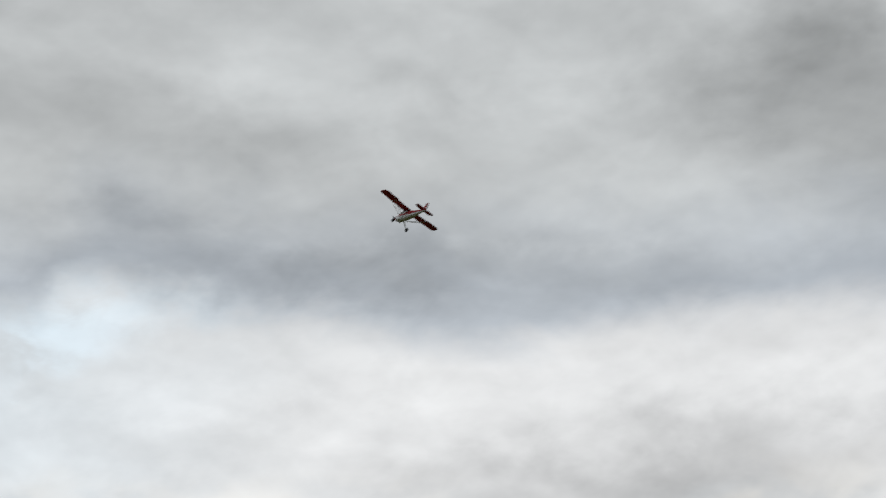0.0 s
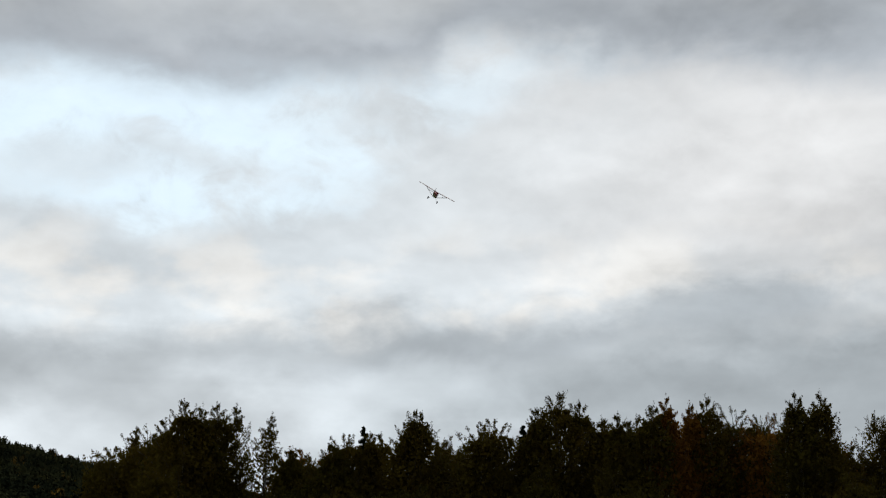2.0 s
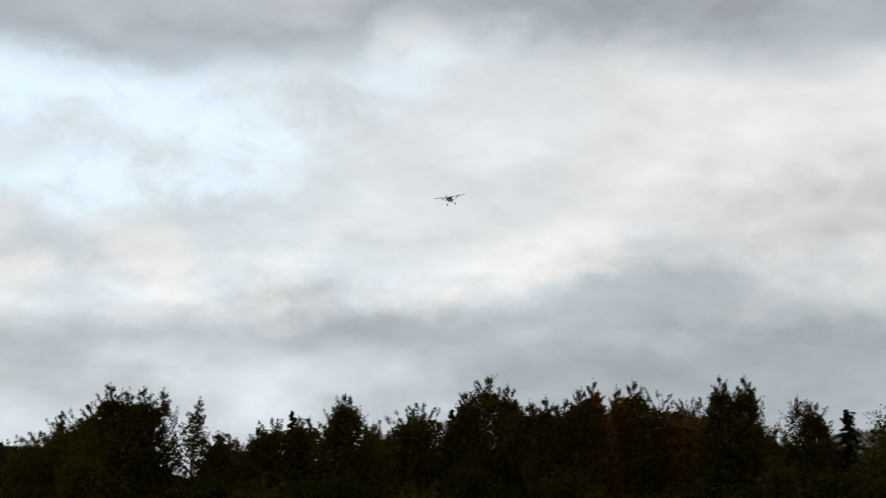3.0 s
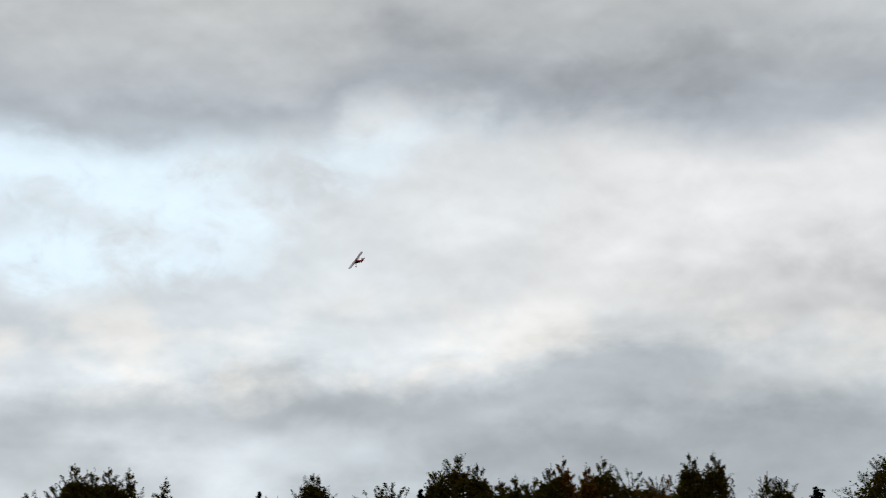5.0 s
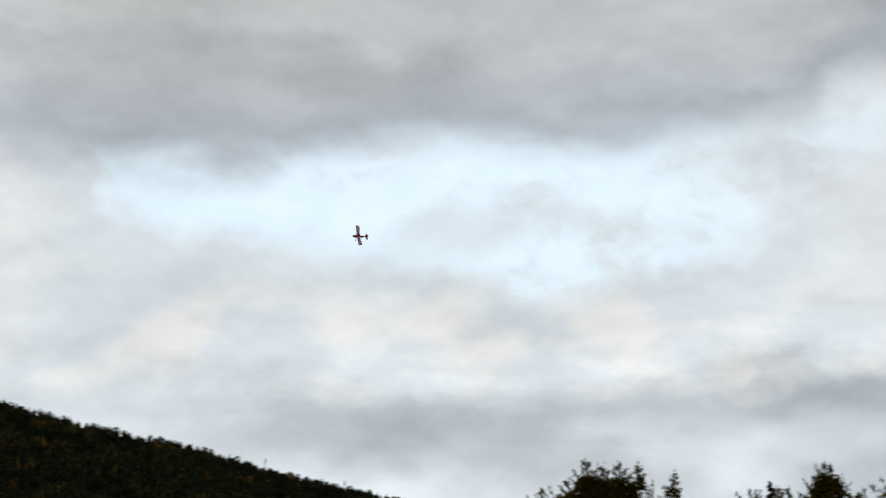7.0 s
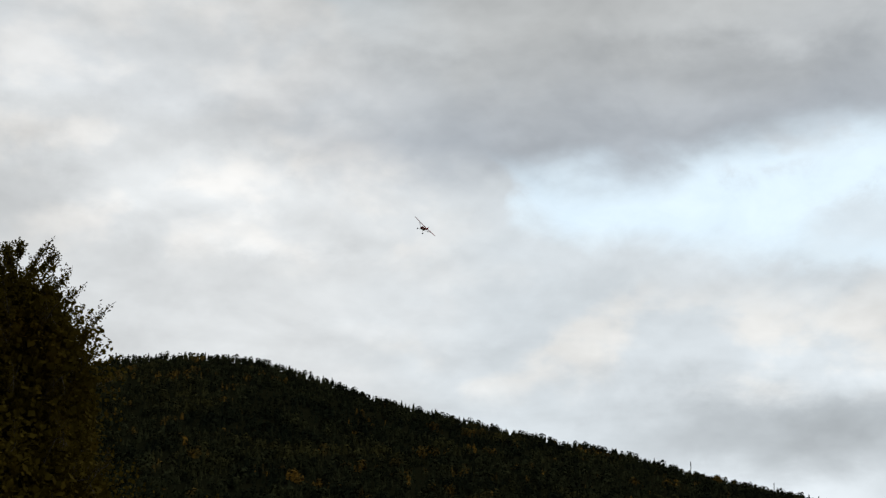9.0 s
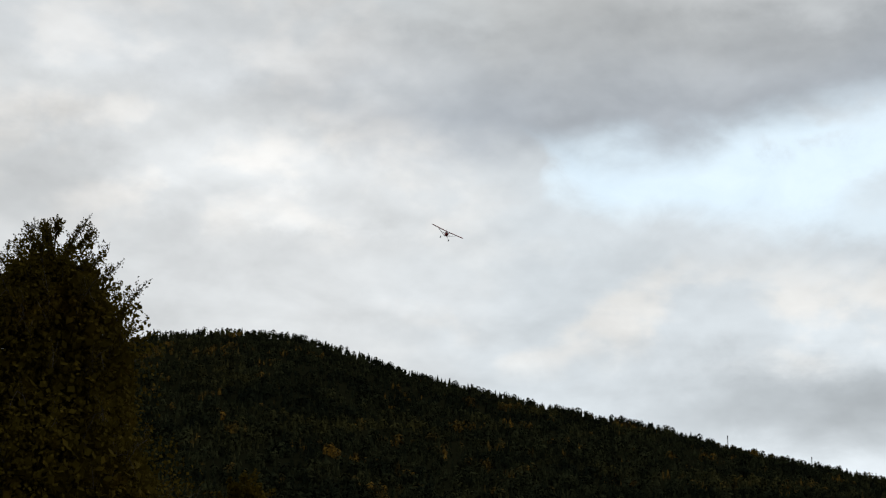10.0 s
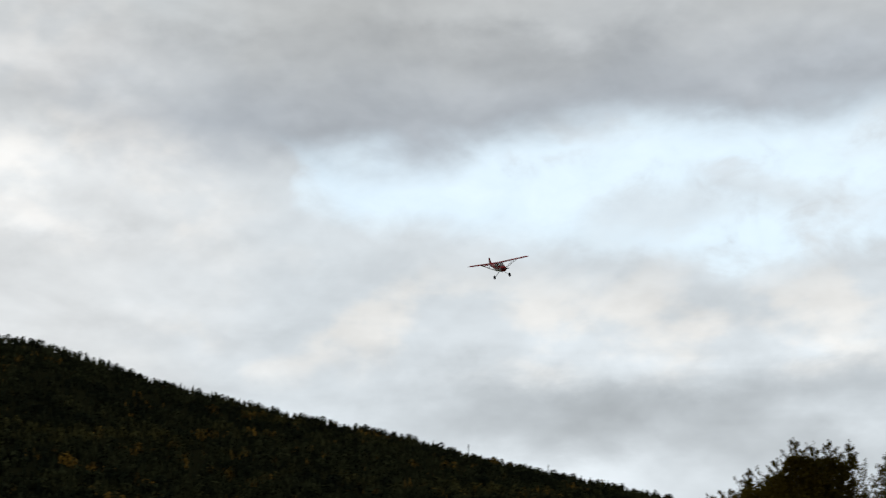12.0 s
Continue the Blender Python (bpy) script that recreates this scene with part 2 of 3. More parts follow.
def plain_material(name, color, rough, other=None, size=8.0, metal=0.0, coat=0.0):
    """A painted or covered surface with faint soiling at two scales."""
    mat, g = material(name)
    place = g.node("ShaderNodeTexCoord").outputs["Object"]
    soil = g.m("ADD", g.m("MULTIPLY", g.noise(place, size, 4, 0.6), 0.6), g.m("MULTIPLY", g.noise(place, size * 6, 3, 0.6), 0.4))
    c = g.mix(g.step(soil, 0.40, 0.75), color, other or tuple(k * 0.72 for k in color))
    finish(g, c, g.m("ADD", rough, g.m("MULTIPLY", soil, 0.12)), soil, 0.001, metal, coat)
    return mat


LEAF_GREEN = leaf_material("birch_leaves_olive", (0.048, 0.041, 0.006), (0.084, 0.067, 0.010), (0.130, 0.078, 0.009))
LEAF_BROWN = leaf_material("birch_leaves_rust", (0.125, 0.053, 0.010), (0.205, 0.088, 0.013), (0.225, 0.110, 0.012))
# olive willow, with the shade low under the crowns put into its colour
LEAF_BUSH = leaf_material("willow_leaves_shaded", (0.022, 0.022, 0.003), (0.050, 0.046, 0.007), (0.068, 0.046, 0.005))
NEEDLES = leaf_material("spruce_needles", (0.007, 0.011, 0.005), (0.016, 0.023, 0.010), (0.014, 0.018, 0.007))
BIRCH_BARK = bark_material("birch_bark", (0.42, 0.40, 0.36), (0.05, 0.045, 0.04))
DARK_BARK = bark_material("dark_bark", (0.10, 0.08, 0.06), (0.03, 0.025, 0.02))


def forest_material():
    """Far woods: dark conifers with scattered yellow and rust broadleaf groups."""
    mat, g = material("hill_forest")
    isle = g.node("ShaderNodeNewGeometry").outputs["Random Per Island"]
    place = g.node("ShaderNodeTexCoord").outputs["Object"]
    own = g.m("ADD", g.m("MULTIPLY", g.step(g.noise(place, 0.055, 4, 0.6), 0.34, 0.68), 0.85), g.m("MULTIPLY", isle, 0.15))
    c = g.mix(own, (0.010, 0.013, 0.008), (0.050, 0.054, 0.024))
    stands = g.step(g.noise(g.stretch(place, 1, 1, 1, (17, 91, 33)), 0.0045, 3, 0.55), 0.47, 0.60)
    c = g.mix(g.m("MULTIPLY", stands, 0.7), c, (0.009, 0.013, 0.009))
    wide = g.step(g.noise(place, 0.006, 4, 0.6), 0.50, 0.70)
    c = g.mix(g.m("MULTIPLY", wide, own), c, (0.098, 0.086, 0.026))
    spots = g.step(g.noise(g.stretch(place, 1, 1, 1, (40, 13, 5)), 0.022, 3, 0.5), 0.61, 0.70)
    c = g.mix(g.m("MULTIPLY", spots, own), c, (0.260, 0.145, 0.025))
    finish(g, c, 0.95, gloss=0.0)
    return mat


def ground_material():
    """Meadow near by, shade-dark forest floor on slopes, haze-pale rock on the far ridge."""
    mat, g = material("meadow_and_slopes")
    place = g.node("ShaderNodeTexCoord").outputs["Object"]
    far = g.node("ShaderNodeVectorMath", "LENGTH")
    g.put(far.inputs[0], place)
    blades = g.noise(place, 9.0, 5, 0.7)
    tufts = g.noise(place, 0.35, 5, 0.6)
    grass = g.mix(blades, (0.035, 0.045, 0.014), (0.075, 0.080, 0.028))
    grass = g.mix(g.step(tufts, 0.45, 0.7), grass, (0.095, 0.080, 0.035))
    # near-black floor colour carries the shade under the trees
    shaded_floor = g.mix(g.noise(place, 0.03, 5, 0.65), (0.006, 0.008, 0.004), (0.018, 0.017, 0.008))
    c = g.mix(g.step(far.outputs["Value"], 130.0, 260.0), grass, shaded_floor)
    sep = g.node("ShaderNodeSeparateXYZ")
    g.put(sep.inputs[0], place)
    east = g.m("MULTIPLY", g.step(sep.outputs[0], 380.0, 480.0), g.step(sep.outputs[2], 40.0, 100.0))
    # grey rock, its lighter tones paled to stand for distance haze
    rock = g.mix(g.noise(g.stretch(place, 1, 1, 2), 0.012, 6, 0.75), (0.04, 0.045, 0.035), (0.27, 0.26, 0.24))
    c = g.mix(east, c, rock)
    finish(g, c, 0.95, blades, 0.03, gloss=0.0)
    return mat


FOREST = forest_material()
GROUND = ground_material()
RED = plain_material("red_film", (0.38, 0.010, 0.012), 0.45)
WHITE = plain_material("white_film", (0.84, 0.84, 0.83), 0.45, (0.68, 0.68, 0.66))
BLACK = plain_material("black_trim", (0.02, 0.02, 0.022), 0.45)
RUBBER = plain_material("tyre_rubber", (0.018, 0.018, 0.018), 0.8)
METAL = plain_material("bare_aluminium", (0.55, 0.55, 0.56), 0.35, metal=1.0)
STEEL = plain_material("galvanised_steel", (0.32, 0.33, 0.34), 0.5, metal=0.6)


def glass_material():
    mat, g = material("cabin_glazing")
    p = g.node("ShaderNodeBsdfPrincipled")
    p.inputs["Base Color"].default_value = (0.75, 0.78, 0.80, 1)
    p.inputs["Roughness"].default_value = 0.06
    p.inputs["Transmission Weight"].default_value = 0.6
    out = g.node("ShaderNodeOutputMaterial")
    g.put(out.inputs[0], p.outputs[0])
    return mat


GLAZING = glass_material()


# ---- mesh helpers ----
def mesh_from(name, verts, faces, mat):
    """A mesh from arrays: verts (n, 3) and faces (m, k), k corners each."""
    me = bpy.data.meshes.new(name)
    verts, faces = np.asarray(verts, np.float32), np.asarray(faces, np.int32)
    me.vertices.add(len(verts))
    me.vertices.foreach_set("co", verts.ravel())
    me.loops.add(faces.size)
    me.loops.foreach_set("vertex_index", faces.ravel())
    me.polygons.add(len(faces))
    me.polygons.foreach_set("loop_start", np.arange(0, faces.size, faces.shape[1], dtype=np.int32))
    me.update(calc_edges=True)
    me.materials.append(mat)
    return me


def joined(pieces):
    """Joins (verts, faces) pairs."""
    vs, fs, n = [], [], 0
    for v, f in pieces:
        vs.append(v)
        fs.append(np.asarray(f) + n)
        n += len(v)
    return np.concatenate(vs), np.concatenate(fs)


def part(name, data, mat, parent, label=""):
    """Links a bmesh or a mesh as one mesh object under a thing or part."""
    if isinstance(data, bmesh.types.BMesh):
        me = bpy.data.meshes.new(name)
        data.normal_update()
        data.to_mesh(me)
        data.free()
        for m in (mat if isinstance(mat, (list, tuple)) else [mat]):
            me.materials.append(m)
    else:
        me = data
    ob = new(name, me)
    ob.parent = parent
    if label:
        ob["label"] = label
    return ob


def tube(path, radii, sides=6):
    """A tapered tube along a path, as (verts, quads)."""
    path, radii = np.asarray(path, float), np.asarray(radii, float)
    way = np.gradient(path, axis=0)
    way /= np.linalg.norm(way, axis=1)[:, None] + 1e-9
    a = np.cross(way, np.where(np.abs(way[:, 2:]) > 0.9, [[1.0, 0, 0]], [[0, 0, 1.0]]))
    a /= np.linalg.norm(a, axis=1)[:, None] + 1e-9
    b = np.cross(way, a)
    t = np.arange(sides) / sides * 2 * np.pi
    ring = np.cos(t)[None, :, None] * a[:, None] + np.sin(t)[None, :, None] * b[:, None]
    v = (path[:, None] + ring * radii[:, None, None]).reshape(-1, 3)
    i, j = np.meshgrid(np.arange(len(path) - 1), np.arange(sides), indexing="ij")
    k = (j + 1) % sides
    f = np.stack([i * sides + j, i * sides + k, (i + 1) * sides + k, (i + 1) * sides + j], -1).reshape(-1, 4)
    return v, f


def leaf_quads(rng, centres, length, width, droop=0.0):
    """Small pointed leaves round the centres."""
    n = len(centres)
    a = rng.normal(size=(n, 3))
    a[:, 2] -= droop
    a /= np.linalg.norm(a, axis=1)[:, None]
    b = np.cross(a, rng.normal(size=(n, 3)))
    b /= np.linalg.norm(b, axis=1)[:, None]
    s = rng.uniform(0.65, 1.35, (n, 1))
    a, b = a * s * length / 2, b * s * width / 2
    v = np.stack([centres - a, centres + b - a * 0.1, centres + a, centres - b - a * 0.1], 1).reshape(-1, 3)
    return v, np.arange(4 * n).reshape(n, 4)


# ---- ground ----
# Skyline of the far hills: degrees to the left of +Y against degrees of height.
SKYLINE = [(-180, 2.0), (-60, 3.0), (-30, 4.3), (-24, 4.0), (-21, 4.12), (-19.6, 3.98), (-18.6, 4.0), (-17.6, 3.7), (-15, 2.4), (-4, 1.6), (6, 2.0), (12, 2.75), (14.1, 3.1), (16.6, 3.75),
           (20.4, 4.6), (23.4, 5.2), (26.1, 6.03), (29.7, 6.68), (32.7, 7.28), (35.7, 8.0), (38.0, 8.68), (39.8, 9.2), (41.2, 9.46),
           (43.7, 9.6), (46.7, 9.23), (52, 8.0), (62, 6.2), (80, 4.0), (110, 2.5), (180, 2.0)]
CREST, FOOT = 2000.0, 900.0


def bumps(x, y, size, seed):
    """Gentle smooth unevenness between -1 and 1."""
    r = np.random.default_rng(seed)
    out = 0
    for k in range(7):
        a, ph, s = r.uniform(0, 6.28), r.uniform(0, 6.28), size * r.uniform(0.5, 1.6)
        out = out + np.sin((x * np.cos(a) + y * np.sin(a)) / s * 6.28 + ph)
    return out / 7


def ground_height(az, r):
    """Height of the ground at az degrees to the left of +Y and r metres away."""
    sky_az, sky_el = np.array(SKYLINE).T
    top = np.tan(np.radians(np.interp(az, sky_az, sky_el))) * CREST + EYE
    s = np.clip((r - FOOT) / (CREST - FOOT), 0, 1)
    down = np.clip((r - CREST) / 2500.0, 0, 1)
    h = top * (0.25 * s * s + 0.75 * s) * (1 - 0.55 * down)
    x, y = -np.sin(np.radians(az)) * r, np.cos(np.radians(az)) * r
    h = h + bumps(x, y, 260, 3) * 16 * s * (1 - s) * 2 + bumps(x, y, 900, 4) * 60 * s * (1 - s)
    return h + bumps(x, y, 40, 5) * 0.15 * np.clip(r / 60 - 0.3, 0, 1)


def polar(az, r, lift=0.0):
    a = np.radians(az)
    return np.stack([-np.sin(a) * r, np.cos(a) * r, ground_height(az, r) + lift], -1)


def build_ground():
    az = np.concatenate([np.arange(-180, -30, 4.0), np.arange(-30, 70, 0.7), np.arange(70, 180, 4.0)])
    r = np.concatenate([[0.0], np.geomspace(3, 850, 34), np.arange(900, 2001, 45), np.arange(2040, 2400, 120), np.geomspace(2500, 4700, 8)])
    A, R = np.meshgrid(az, r, indexing="ij")
    v = polar(A, R).reshape(-1, 3)
    n, m = len(az), len(r)
    i, j = np.meshgrid(np.arange(n), np.arange(m - 1), indexing="ij")
    k = (i + 1) % n
    f = np.stack([i * m + j, i * m + j + 1, k * m + j + 1, k * m + j], -1).reshape(-1, 4)
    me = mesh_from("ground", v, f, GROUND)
    me.polygons.foreach_set("use_smooth", np.ones(len(f), bool))
    tagged(new("ground", me), "grass meadow rising far off into wooded hills", "ground", kind="structure")


build_ground()


# ---- far woods on the hill ----
def forest(name, label, az, r, seed, conifers=0.7, scale=1.0):
    """Ragged far trees, each a narrow stem core and some forty sprays of foliage, as one stuff mesh."""
    rng = np.random.default_rng(seed)
    n, k = len(az), 50
    base = polar(az, r, -2.2)
    tall = rng.uniform(8, 14, n) * scale * rng.choice([0.8, 1.0, 1.15], n) * np.interp(r, [1750, 1960], [1.0, 0.8])
    cone = rng.random(n) < conifers
    wide = np.where(cone, tall * rng.uniform(0.22, 0.30, n), tall * rng.uniform(0.32, 0.46, n))
    h = rng.random((n, k)) ** 0.85
    prof = np.where(cone[:, None], (1 - h) ** 0.9 + 0.04, np.sqrt(np.clip(1 - (2 * h - 1.05) ** 2, 0.02, 1)))
    rad = np.sqrt(rng.uniform(0.35, 1.05, (n, k))) * prof * wide[:, None]
    th = rng.uniform(0, 2 * np.pi, (n, k))
    c = base[:, None] + np.stack([np.cos(th) * rad, np.sin(th) * rad, (0.06 + 0.94 * h) * tall[:, None]], -1)
    size = (np.where(cone, 0.080, 0.112) * tall)[:, None] * rng.uniform(0.6, 1.3, (n, k)) * (1.15 - 0.6 * h * cone[:, None])
    # each spray lies across the outward direction, so that crowns catch the light from above
    way = np.stack([np.cos(th), np.sin(th), np.where(cone[:, None], 0.5, 2.2 * h - 0.7)], -1) + rng.normal(0, 0.3, (n, k, 3))
    way /= np.linalg.norm(way, axis=-1, keepdims=True)
    e1 = np.cross(way, rng.normal(size=(n, k, 3)))
    e1 /= np.linalg.norm(e1, axis=-1, keepdims=True)
    e2 = np.cross(way, e1)
    d = np.stack([e1, -0.5 * e1 + 0.87 * e2, -0.5 * e1 - 0.87 * e2], 2) * rng.uniform(0.7, 1.3, (n, k, 3, 1))
    v1 = (c[:, :, None] + d * size[:, :, None, None]).reshape(-1, 3)
    f1 = np.arange(len(v1)).reshape(-1, 3)
    # cores
    t = np.arange(5) / 5 * 2 * np.pi
    ring = np.stack([np.cos(t), np.sin(t), np.zeros(5)], -1)
    low = base[:, None] + ring[None] * (wide * 0.80)[:, None, None] + np.array([0, 0, 1.0]) * (tall * 0.0)[:, None, None]
    tip = base + np.array([0, 0, 1.0]) * (tall * np.where(cone, 0.97, 0.8))[:, None]
    v2 = np.concatenate([low, tip[:, None]], 1).reshape(-1, 3)
    j = np.arange(5)
    tri = np.stack([j, (j + 1) % 5, np.full(5, 5)], -1)
    f2 = (np.arange(n)[:, None, None] * 6 + tri[None]).reshape(-1, 3)
    v, f = joined([(v1, f1), (v2, f2)])
    tagged(new(name, mesh_from(name, v, f, FOREST)), label, "forest", kind="stuff")


def build_forests():
    rng = np.random.default_rng(11)
    n = 13500
    forest("hill_forest", "dark conifer forest with autumn yellow patches covering the hillside", rng.uniform(8, 58, n),
           1020 + 990 * rng.random(n) ** 0.9, 12, 0.5)
    n = 3600
    forest("ridge_forest", "dark conifers standing along the crest of the hill", rng.uniform(8, 58, n), rng.uniform(1890, 2004, n), 13, 0.6, 0.9)
    n = 1500
    forest("far_woods", "sparse dark conifers on the low distant ridges", np.where(rng.random(n) < 0.5, rng.uniform(-17, 8, n), rng.uniform(-60, -17, n)),
           rng.uniform(1500, 2000, n), 14, 0.7, 0.6)


build_forests()


def build_mast(az, tall, dishes):
    """A slim lattice mast on the crest with aerials near its head."""
    base = polar(az, CREST + 5)
    root = new("radio_mast")
    root.matrix_basis = Matrix.Translation(base)
    tagged(root, "slim grey steel lattice mast on the wooded ridge", "radio mast", "masts on the ridge")
    for sx, sy in ((-1, -1), (1, -1), (1, 1), (-1, 1)):
        part("leg", mesh_from("leg", *tube([(sx * 0.9, sy * 0.9, -1), (sx * 0.35, sy * 0.35, tall)], [0.16, 0.12], 5), STEEL), STEEL, root)
    for k in range(9):
        z0, z1 = tall * k / 9, tall * (k + 1) / 9
        w0, w1 = 0.9 - 0.55 * k / 9, 0.9 - 0.55 * (k + 1) / 9
        s = 1 if k % 2 else -1
        for y0 in (-1, 1):
            part("brace", mesh_from("brace", *tube([(-w0 * s, y0 * w0, z0), (w1 * s, y0 * w1, z1)], [0.09, 0.09], 4), STEEL), STEEL, root)
    for k in range(dishes):
        z = tall * (0.82 + 0.09 * k)
        part("aerial", mesh_from("aerial", *tube([(0.7, -0.5, z - 1.2), (0.75, -0.55, z + 1.2)], [0.5, 0.5], 8), STEEL), STEEL, root, "pale panel aerial")


build_mast(23.4, 20.0, 2)
build_mast(20.2, 13.0, 1)


# ---- trees ----
CROWNS = {
    "round": lambda s: np.sqrt(np.clip(1 - (1.75 * s - 0.78) ** 2, 0.03, 1)),
    "cone": lambda s: np.clip(1.0 - s, 0.0, 1) ** 0.60 + 0.02,
    "slim": lambda s: np.clip(np.sin(np.pi * (0.16 + 0.81 * s)), 0.05, 1),
    "spire": lambda s: np.clip((1.0 - s) / 0.45, 0.0, 1) ** 0.80 * np.clip(0.70 + 0.8 * s, 0, 1) + 0.02}


def grow(seed, tall, half, base=0.2, shape="spire", leaves=8000, leaf=0.11, limbs=34, droop=0.5, lean=0.0, core=3600, per_twig=16, twig=1.0, gaps=0.0):
    """Stem, limbs and leaves of a broadleaf tree, each as (verts, quads): leafy shoots outside, clumps and a dark dense core inside."""
    rng = np.random.default_rng(seed)
    z = np.linspace(0, 0.97, 9)
    bend = rng.normal(0, 0.010, (9, 2)).cumsum(0) * tall
    bend[:, 0] += lean * z ** 1.5 * tall
    stem = np.column_stack([bend, z * tall])
    stem_m = tube(stem, np.interp(z, [0, 0.05, 1], [0.019, 0.014, 0.0016]) * tall, 8)
    profile = CROWNS[shape]
    # the crown bulges and hollows unevenly round the stem
    ph = rng.uniform(0, 6.28, 4)

    def bulge(th, s):
        return 1 + 0.10 * np.sin(2 * th + ph[0] + 5 * s) + 0.08 * np.sin(3 * th + ph[1] - 9 * s) + 0.09 * np.sin(17 * s + ph[2] + th)

    limb_list, twig_from, twig_to = [], [], []
    golden = rng.uniform(0, 6.28)
    up = np.array([0, 0, 1.0])
    t = np.linspace(0, 1, 6)[:, None]
    twigs = max(6, int(leaves * 0.62 / per_twig / limbs))
    for k in range(limbs):
        s = (k + rng.random()) / limbs
        zz = base + (0.97 - base) * s
        th = golden + k * 2.4 + rng.normal(0, 0.3)
        reach = half * profile(s) * bulge(th, s) * rng.uniform(0.72, 1.0)
        root = np.array([np.interp(zz, z, stem[:, 0]), np.interp(zz, z, stem[:, 1]), zz * tall])
        rise = np.radians(rng.uniform(18, 42) + 26 * s)
        out = np.array([np.cos(th), np.sin(th), 0.0])
        root = root - up * reach * np.tan(rise) * 0.6
        root[2] = max(root[2], tall * base * 0.6)
        path = root + out * reach * t + up * reach * (np.tan(rise) * t - droop * (1 - 0.85 * s) * 0.6 * t ** 3)
        path += rng.normal(0, 0.03, (6, 3)) * reach * t
        limb_list.append(tube(path, np.linspace(0.0055 * tall * (1.1 - 0.7 * s), 0.0012 * tall, 6), 4))
        for q in range(twigs):
            f = 1.0 if q == 0 else rng.uniform(0.2, 1.0) ** 0.6
            p = np.array([np.interp(f, t[:, 0], path[:, c]) for c in range(3)])
            hang = rng.random() < 0.45 * (1 - s) * (0.4 + droop)
            d = out * rng.uniform(0.2, 0.9) + rng.normal(0, 0.30, 3) + up * (-0.9 if hang else 1.0)
            d /= np.linalg.norm(d)
            ln = (0.10 * half + 0.025 * tall) * twig * rng.uniform(0.5, 1.25) * (0.6 + 0.4 * profile(s))
            twig_from.append(p)
            twig_to.append(p + d * ln)
    # the leader and the shoots beside it
    for k in range(9):
        zz = 0.97 - 0.022 * k
        p = np.array([np.interp(zz, z, stem[:, 0]), np.interp(zz, z, stem[:, 1]), zz * tall])
        th = rng.uniform(0, 6.28)
        d = np.array([np.cos(th) * 0.11 * k, np.sin(th) * 0.11 * k, 1.0])
        twig_from.append(p)
        twig_to.append(p + d / np.linalg.norm(d) * tall * rng.uniform(0.035, 0.055))
    a, b = np.array(twig_from), np.array(twig_to)
    for p, q in zip(a[::3], b[::3]):
        limb_list.append(tube([p, (p + q) / 2 + rng.normal(0, 0.003, 3) * tall, q], [0.0011 * tall, 0.0008 * tall, 0.0004 * tall], 3))
    # leaves sit close along each shoot and thin out to its tip
    pick = np.repeat(np.arange(len(a)), per_twig)
    f = (rng.random(len(pick)) ** 0.85)[:, None] * 1.03
    c = a[pick] * (1 - f) + b[pick] * f
    c += np.clip(rng.normal(0, 1, (len(pick), 3)), -1.5, 1.5) * leaf * (1.45 - 1.2 * f)
    c[:, 2] = np.maximum(c[:, 2], 0.15)
    sprays = [leaf_quads(rng, c, leaf * 1.3, leaf * 0.8, 0.4)]

    def inside(n, spread, top):
        s = rng.random(n) ** 1.1 * top
        th, rr = rng.uniform(0, 6.28, n), np.sqrt(rng.random(n)) * spread
        pr = half * profile(s) * bulge(th, s)
        zz = base + (0.97 - base) * s
        return np.column_stack([np.interp(zz, z, stem[:, 0]) + np.cos(th) * rr * pr, np.interp(zz, z, stem[:, 1]) + np.sin(th) * rr * pr, zz * tall]), pr

    # clumps below the surface
    n2 = int(leaves * 0.38)
    hub, pr = inside(30 + 3 * limbs, 0.86, 0.93)
    keep = rng.random(len(hub)) >= gaps
    hub, pr = hub[keep], pr[keep]
    pick = rng.integers(0, len(hub), n2)
    off = rng.normal(0, 1, (n2, 3))
    off *= np.minimum(1, 1.5 / np.linalg.norm(off, axis=1))[:, None]
    c = hub[pick] + off * (0.03 * half + 0.12 * pr[pick])[:, None] * np.array([1, 1, 1.35])
    c[:, 2] = np.maximum(c[:, 2], 0.15)
    sprays.append(leaf_quads(rng, c, leaf * 2.3, leaf * 1.8, 0.4))
    # dense core
    if core:
        c, _ = inside(core, 0.80, 0.91)
        c[:, 2] = np.maximum(c[:, 2], 0.2)
        big = min(0.09 * half, 0.18)
        sprays.append(leaf_quads(rng, c, big * 1.7, big * 1.4, 0.3))
    return stem_m, joined(limb_list), joined(sprays)


def plant_tree(kind, label, category, group, az, dist, el, half_deg, seed, leafmat, bark, **how):
    """A tree whose top stands el degrees above eye level at that distance."""
    ground = float(ground_height(np.float64(az), np.float64(dist)))
    tall = EYE + dist * math.tan(radians(el)) - ground
    half = dist * math.tan(radians(half_deg))
    root = new(kind)
    a = radians(az)
    root.matrix_basis = pose(-math.sin(a) * dist, math.cos(a) * dist, ground - 0.05)
    tagged(root, label, category, group)
    stem, limbs, crown = grow(seed, tall, half, **how)
    part("trunk", mesh_from("trunk", *stem, bark), bark, root)
    tagged(part("branching", mesh_from("branching", *limbs, DARK_BARK), DARK_BARK, root), kind="stuff")
    part("crown", mesh_from("crown", *crown, leafmat), leafmat, root)
    return root


